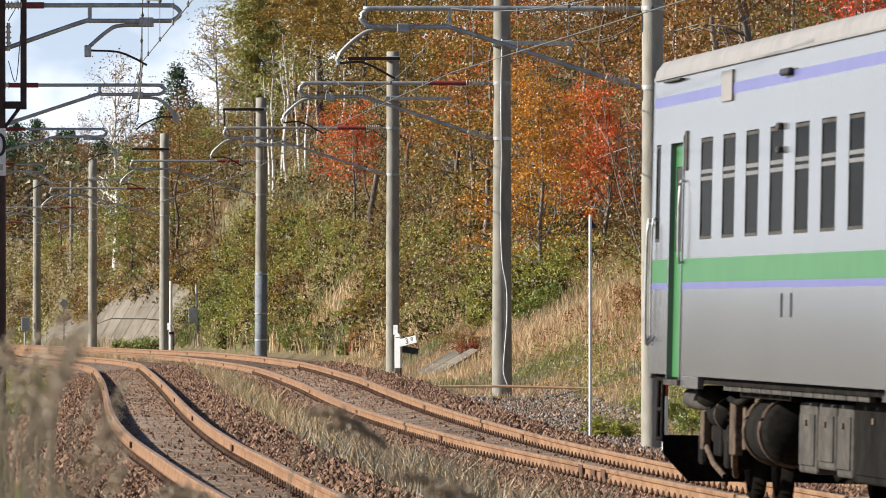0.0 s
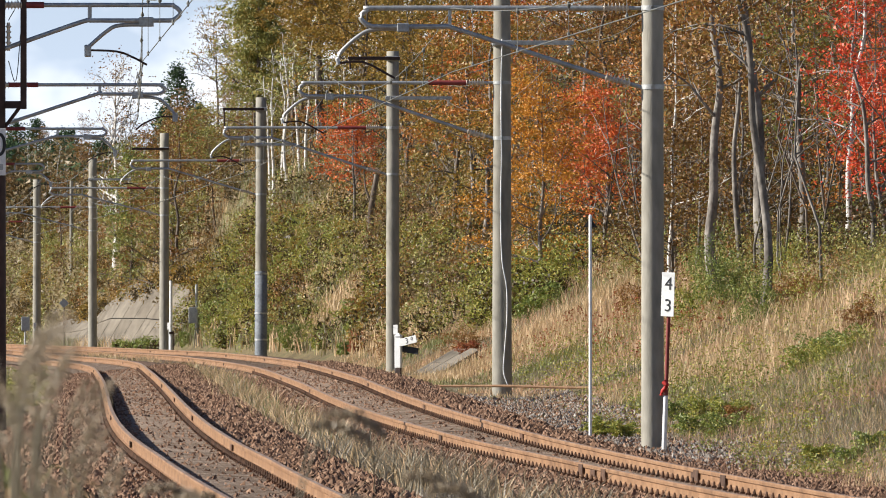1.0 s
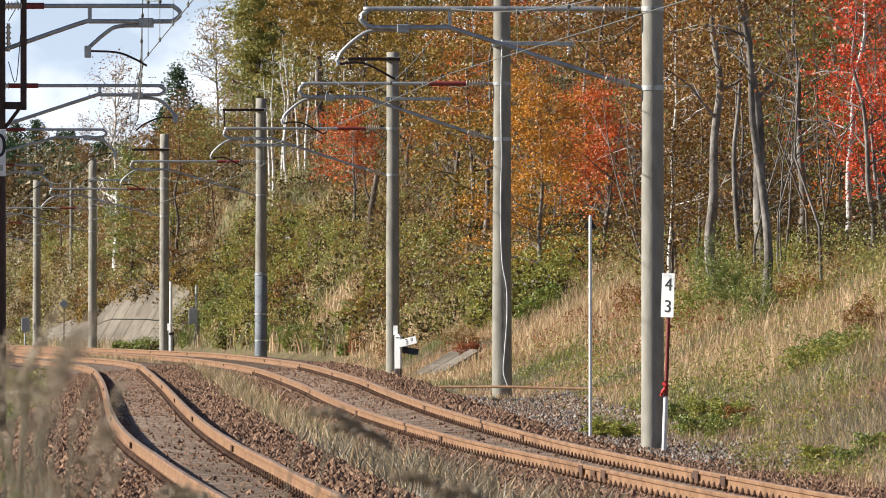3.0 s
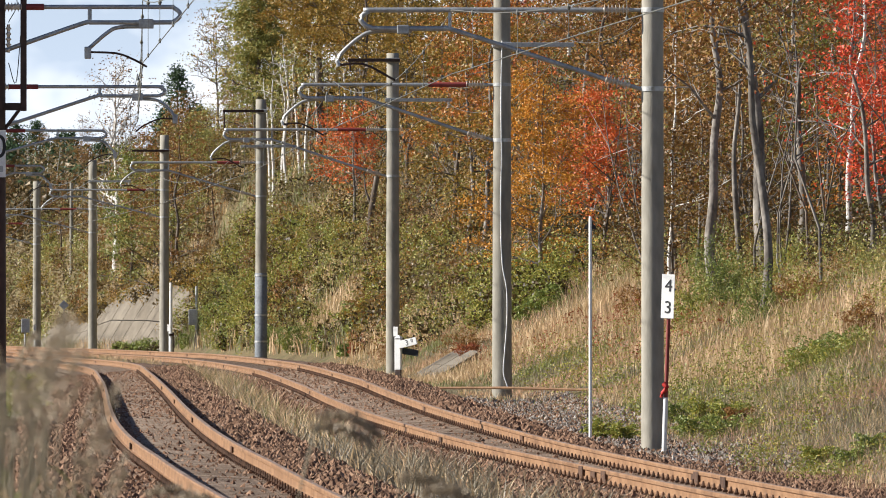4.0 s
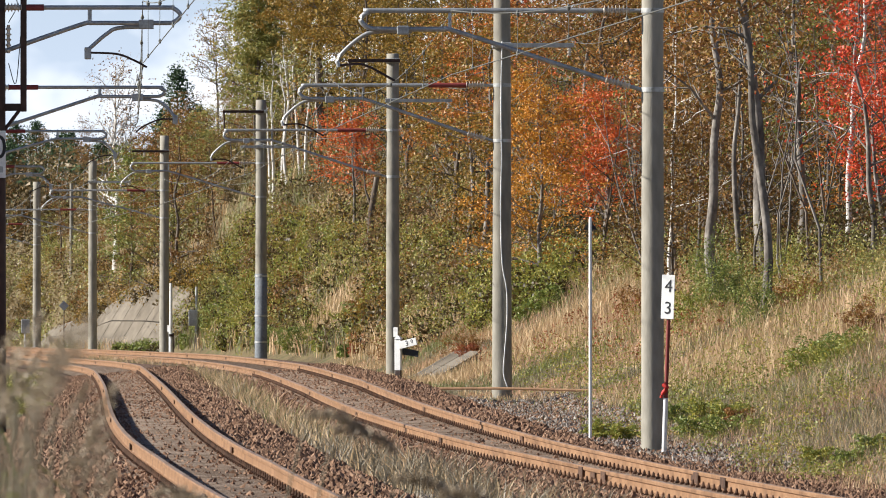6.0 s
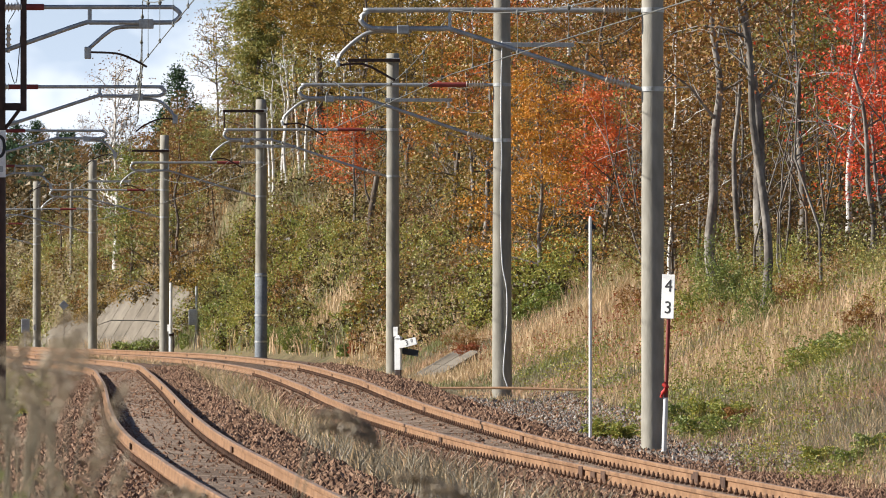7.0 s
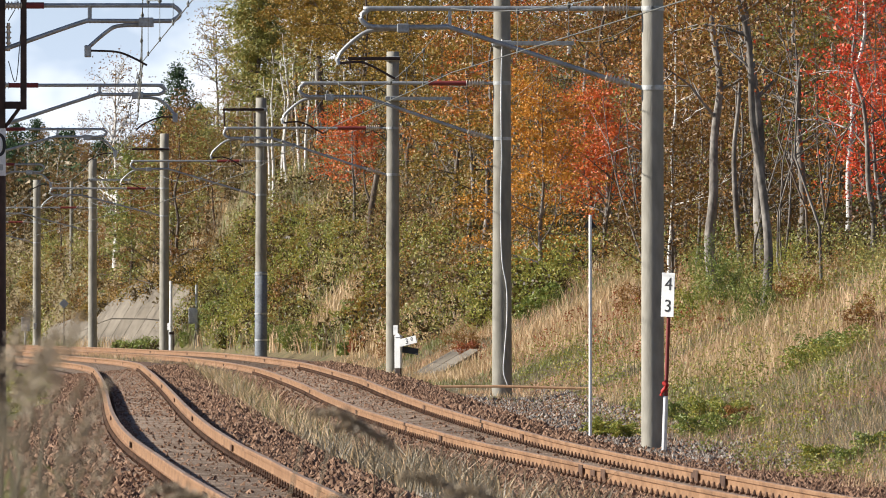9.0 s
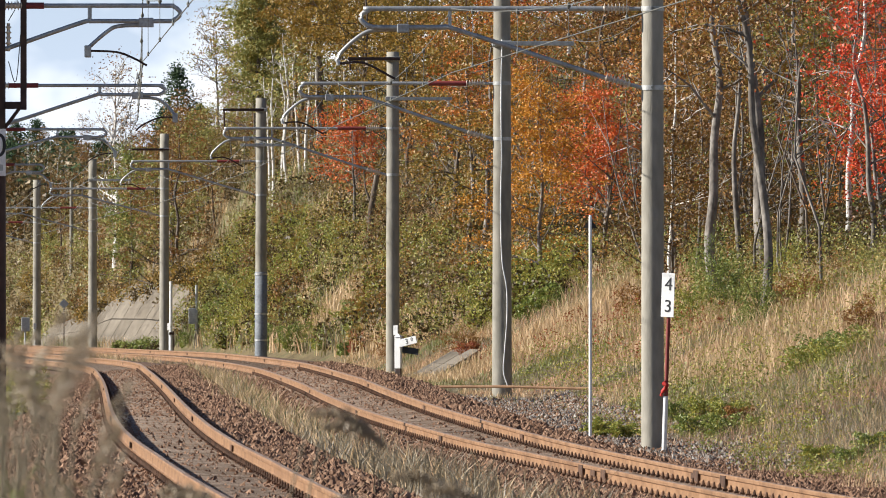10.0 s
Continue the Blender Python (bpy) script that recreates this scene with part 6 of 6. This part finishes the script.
        q = [bm.verts.new(p) for p in ((-1.3, y0, 0.56), (0, y0 + d * 5, 0.56), (1.3, y0, 0.56), (-1.3, y0 - d, 0.38), (-1.05, y0 - d, 0.12), (0, y0 + d * 5, 0.12), (1.05, y0 - d, 0.12), (1.3, y0 - d, 0.38))]
        for fc in ((0, 3, 4, 5, 1), (1, 5, 6, 7, 2)):
            bm.faces.new([q[i] for i in fc])
        r = bmesh.ops.extrude_face_region(bm, geom=bm.faces[:])
        bmesh.ops.translate(bm, vec=(0, -d * 0.4, 0), verts=[e for e in r["geom"] if isinstance(e, bmesh.types.BMVert)])
        part("snow_plough", bm, GRIME, car, "black steel snow plough")
    return car


def on_track(s):
    """Pose of the railcar with its rear end at arc length s of the right track."""
    a, b = RIGHT.at(s), RIGHT.at(s - 18.0)
    h = -math.degrees(math.atan2(a[0] - b[0], a[1] - b[1]))
    pitch = math.degrees(math.atan2(a[2] - b[2], 18.0))
    return pose(a[0], a[1], a[2], pitch, -RIGHT.turn(s - 9)[1], h)


# ================= foreground grass =================
PLUME = leaf("faded_plume", (0.20, 0.15, 0.10), (0.36, 0.29, 0.20), (0.46, 0.40, 0.30), gain=1.0)


def make_stalk(x, y, height, lean, label, seed, plume=True, droop=1.0, full=1.0):
    """A tall reed-grass stalk: stem, hanging leaf blades and a feathery drooping plume."""
    rng = np.random.default_rng(seed)
    z = float(ground_z(x, y))
    st = thing("reed_grass", label, "grass", pose(x, y, z), group="reed grass before the camera")
    path = bend([(0, 0, -0.05), (lean * 0.08, 0, height * 0.4), (lean * 0.4, 0, height * 0.8), (lean, 0, height)], 5)
    child("stem", tubes("stem", [(path, np.linspace(0.005, 0.0025, len(path)))], G_DRAB, 5), st)
    for k in range(5):
        h0 = height * rng.uniform(0.1, 0.75)
        a = rng.uniform(0, 6.28)
        r = rng.uniform(0.12, 0.32)
        q = bend([(lean * 0.3 * h0 / height, 0, h0), (r * 0.5 * math.cos(a), 0.5 * r * math.sin(a), h0 + 0.22), (r * math.cos(a), r * math.sin(a), h0 + 0.12)], 4)
        vs, w = [], np.linspace(0.008, 0.002, len(q))
        for p, ww in zip(q, w):
            vs += [(p[0] - ww, p[1], p[2]), (p[0] + ww, p[1], p[2] + 0.003)]
        child("blade", mesh_from("blade", vs, [(2 * i, 2 * i + 1, 2 * i + 3, 2 * i + 2) for i in range(len(q) - 1)], rng.choice([G_TAN, G_DRAB, G_GREEN, G_GREEN])), st)
    if plume:
        n = int(170 + 150 * full)
        t = rng.uniform(0, 1, n)
        d = 0.16 * math.copysign(1, lean)
        c = np.stack([lean + d * t * (0.25 + 0.75 * droop), np.zeros(n), height + (0.15 - 0.10 * droop) * t - 0.10 * droop * t * t], 1) + rng.normal(size=(n, 3)) * np.array([0.009, 0.009, 0.007]) * (1.2 - np.abs(t - 0.45))[:, None]
        child("plume", leaves("plume", c, 0.006 + 0.0025 * full, PLUME, rng), st, None, "faded feathery seed plume")
    return st


def foreground():
    rng = np.random.default_rng(21)
    out = []
    lab = "tall faded reed grass with a drooping plume, swaying in the wind"
    # the few that stand before the tracks
    for x, y, tz, lean in ((-0.455, 24.0, 1.19, 0.12), (-0.42, 24.5, 1.15, 0.10), (-0.16, 23.0, 1.04, 0.05), (-0.66, 22.0, 0.99, 0.03), (-0.58, 23.4, 0.98, -0.03), (-0.05, 22.2, 1.02, 0.03), (-0.33, 22.8, 0.98, 0.04), (-0.80, 23.5, 1.0, 0.04)):
        z = float(ground_z(x, y))
        out.append(make_stalk(x, y, tz - z, lean, lab, len(out)))
    # the thicket
    for k in range(50):
        y = rng.uniform(15, 30)
        u = rng.uniform(0, 1) ** 1.4
        x = (-0.0495 + 0.0105 * u) * y + rng.uniform(-0.02, 0.02)
        py = 595 + 280 * u + rng.uniform(0, 120)
        tz = 1.43 - (py - 575) * y / 16050
        z = float(ground_z(x, y))
        out.append(make_stalk(x, y, tz - z, rng.uniform(-0.05, 0.07), "tall faded reed grass swaying in the wind", 40 + k, k % 2 == 0, 0.15, 0.1))
    return out


make_ground()
make_track(LEFT, "curving railway track with rusty rails on concrete sleepers")
make_track(RIGHT, "curving railway track with rusty rails beside the pole line")
scatter_ballast()
for x, y, zb, h, r0, r1, arm, uz, lz in ((3.05, 132, -0.17, 9.6, 0.165, 0.155, 4.25, 6.2, 5.05), (1.19, 183, 0.18, 9.0, 0.20, 0.165, 4.1, 6.12, 5.0), (-1.35, 243.75, 0.06, 8.7, 0.185, 0.165, 4.55, 6.65, 5.4),
                                         (-6.2, 309, 0.4, 8.75, 0.20, 0.18, 4.45, 6.6, 5.45), (-11.2, 364.5, 0.4, 8.7, 0.20, 0.18, 4.6, 6.5, 5.4), (-16.4, 424.5, 0.4, 8.8, 0.21, 0.19, 4.6, 6.5, 5.4), (-21.7, 484.5, 0.4, 8.75, 0.22, 0.2, 4.6, 6.5, 5.4)):
    make_pole(x, y, zb, h, r0, r1, arm, uz, lz, "weathered grey concrete catenary pole with a hinged cantilever arm", insul=y > 140)
line_wires()
make_signs()
pole_fittings()
make_slopes()
make_woods()
make_undergrowth()
railcar = make_railcar()
stalks = foreground()


def motions():
    # the railcar runs out past the camera at about 28 m/s
    walk(railcar, [(t, on_track(27.42 - 27.9 * t)) for t in np.arange(0, 10.01, 0.25)])
    # maple crowns stir in the wind
    for i, cr in enumerate(SWAYING):
        walk(cr, [(t, pose(0, 0, 0, 0.25 * math.sin(2.3 * t + i), 0.4 * math.sin(1.7 * t + 2 * i) + 0.15 * math.sin(5.1 * t + i), 0)) for t in np.arange(0, 10.01, 0.25)])
    # reed grass sways about its foot
    rng = np.random.default_rng(3)
    for i, st in enumerate(stalks):
        m = st.matrix_basis.copy()
        a, b, ph = rng.uniform(0.6, 1.6), rng.uniform(0.3, 0.9), rng.uniform(0, 6.28)
        if i > 7:
            ph = st.location.x * 6
        walk(st, [(t, m @ pose(0, 0, 0, 0, a * math.sin(1.9 * t + ph) + b * math.sin(4.3 * t + 2 * ph), 0)) for t in np.arange(0, 10.01, 0.25)])


motions()
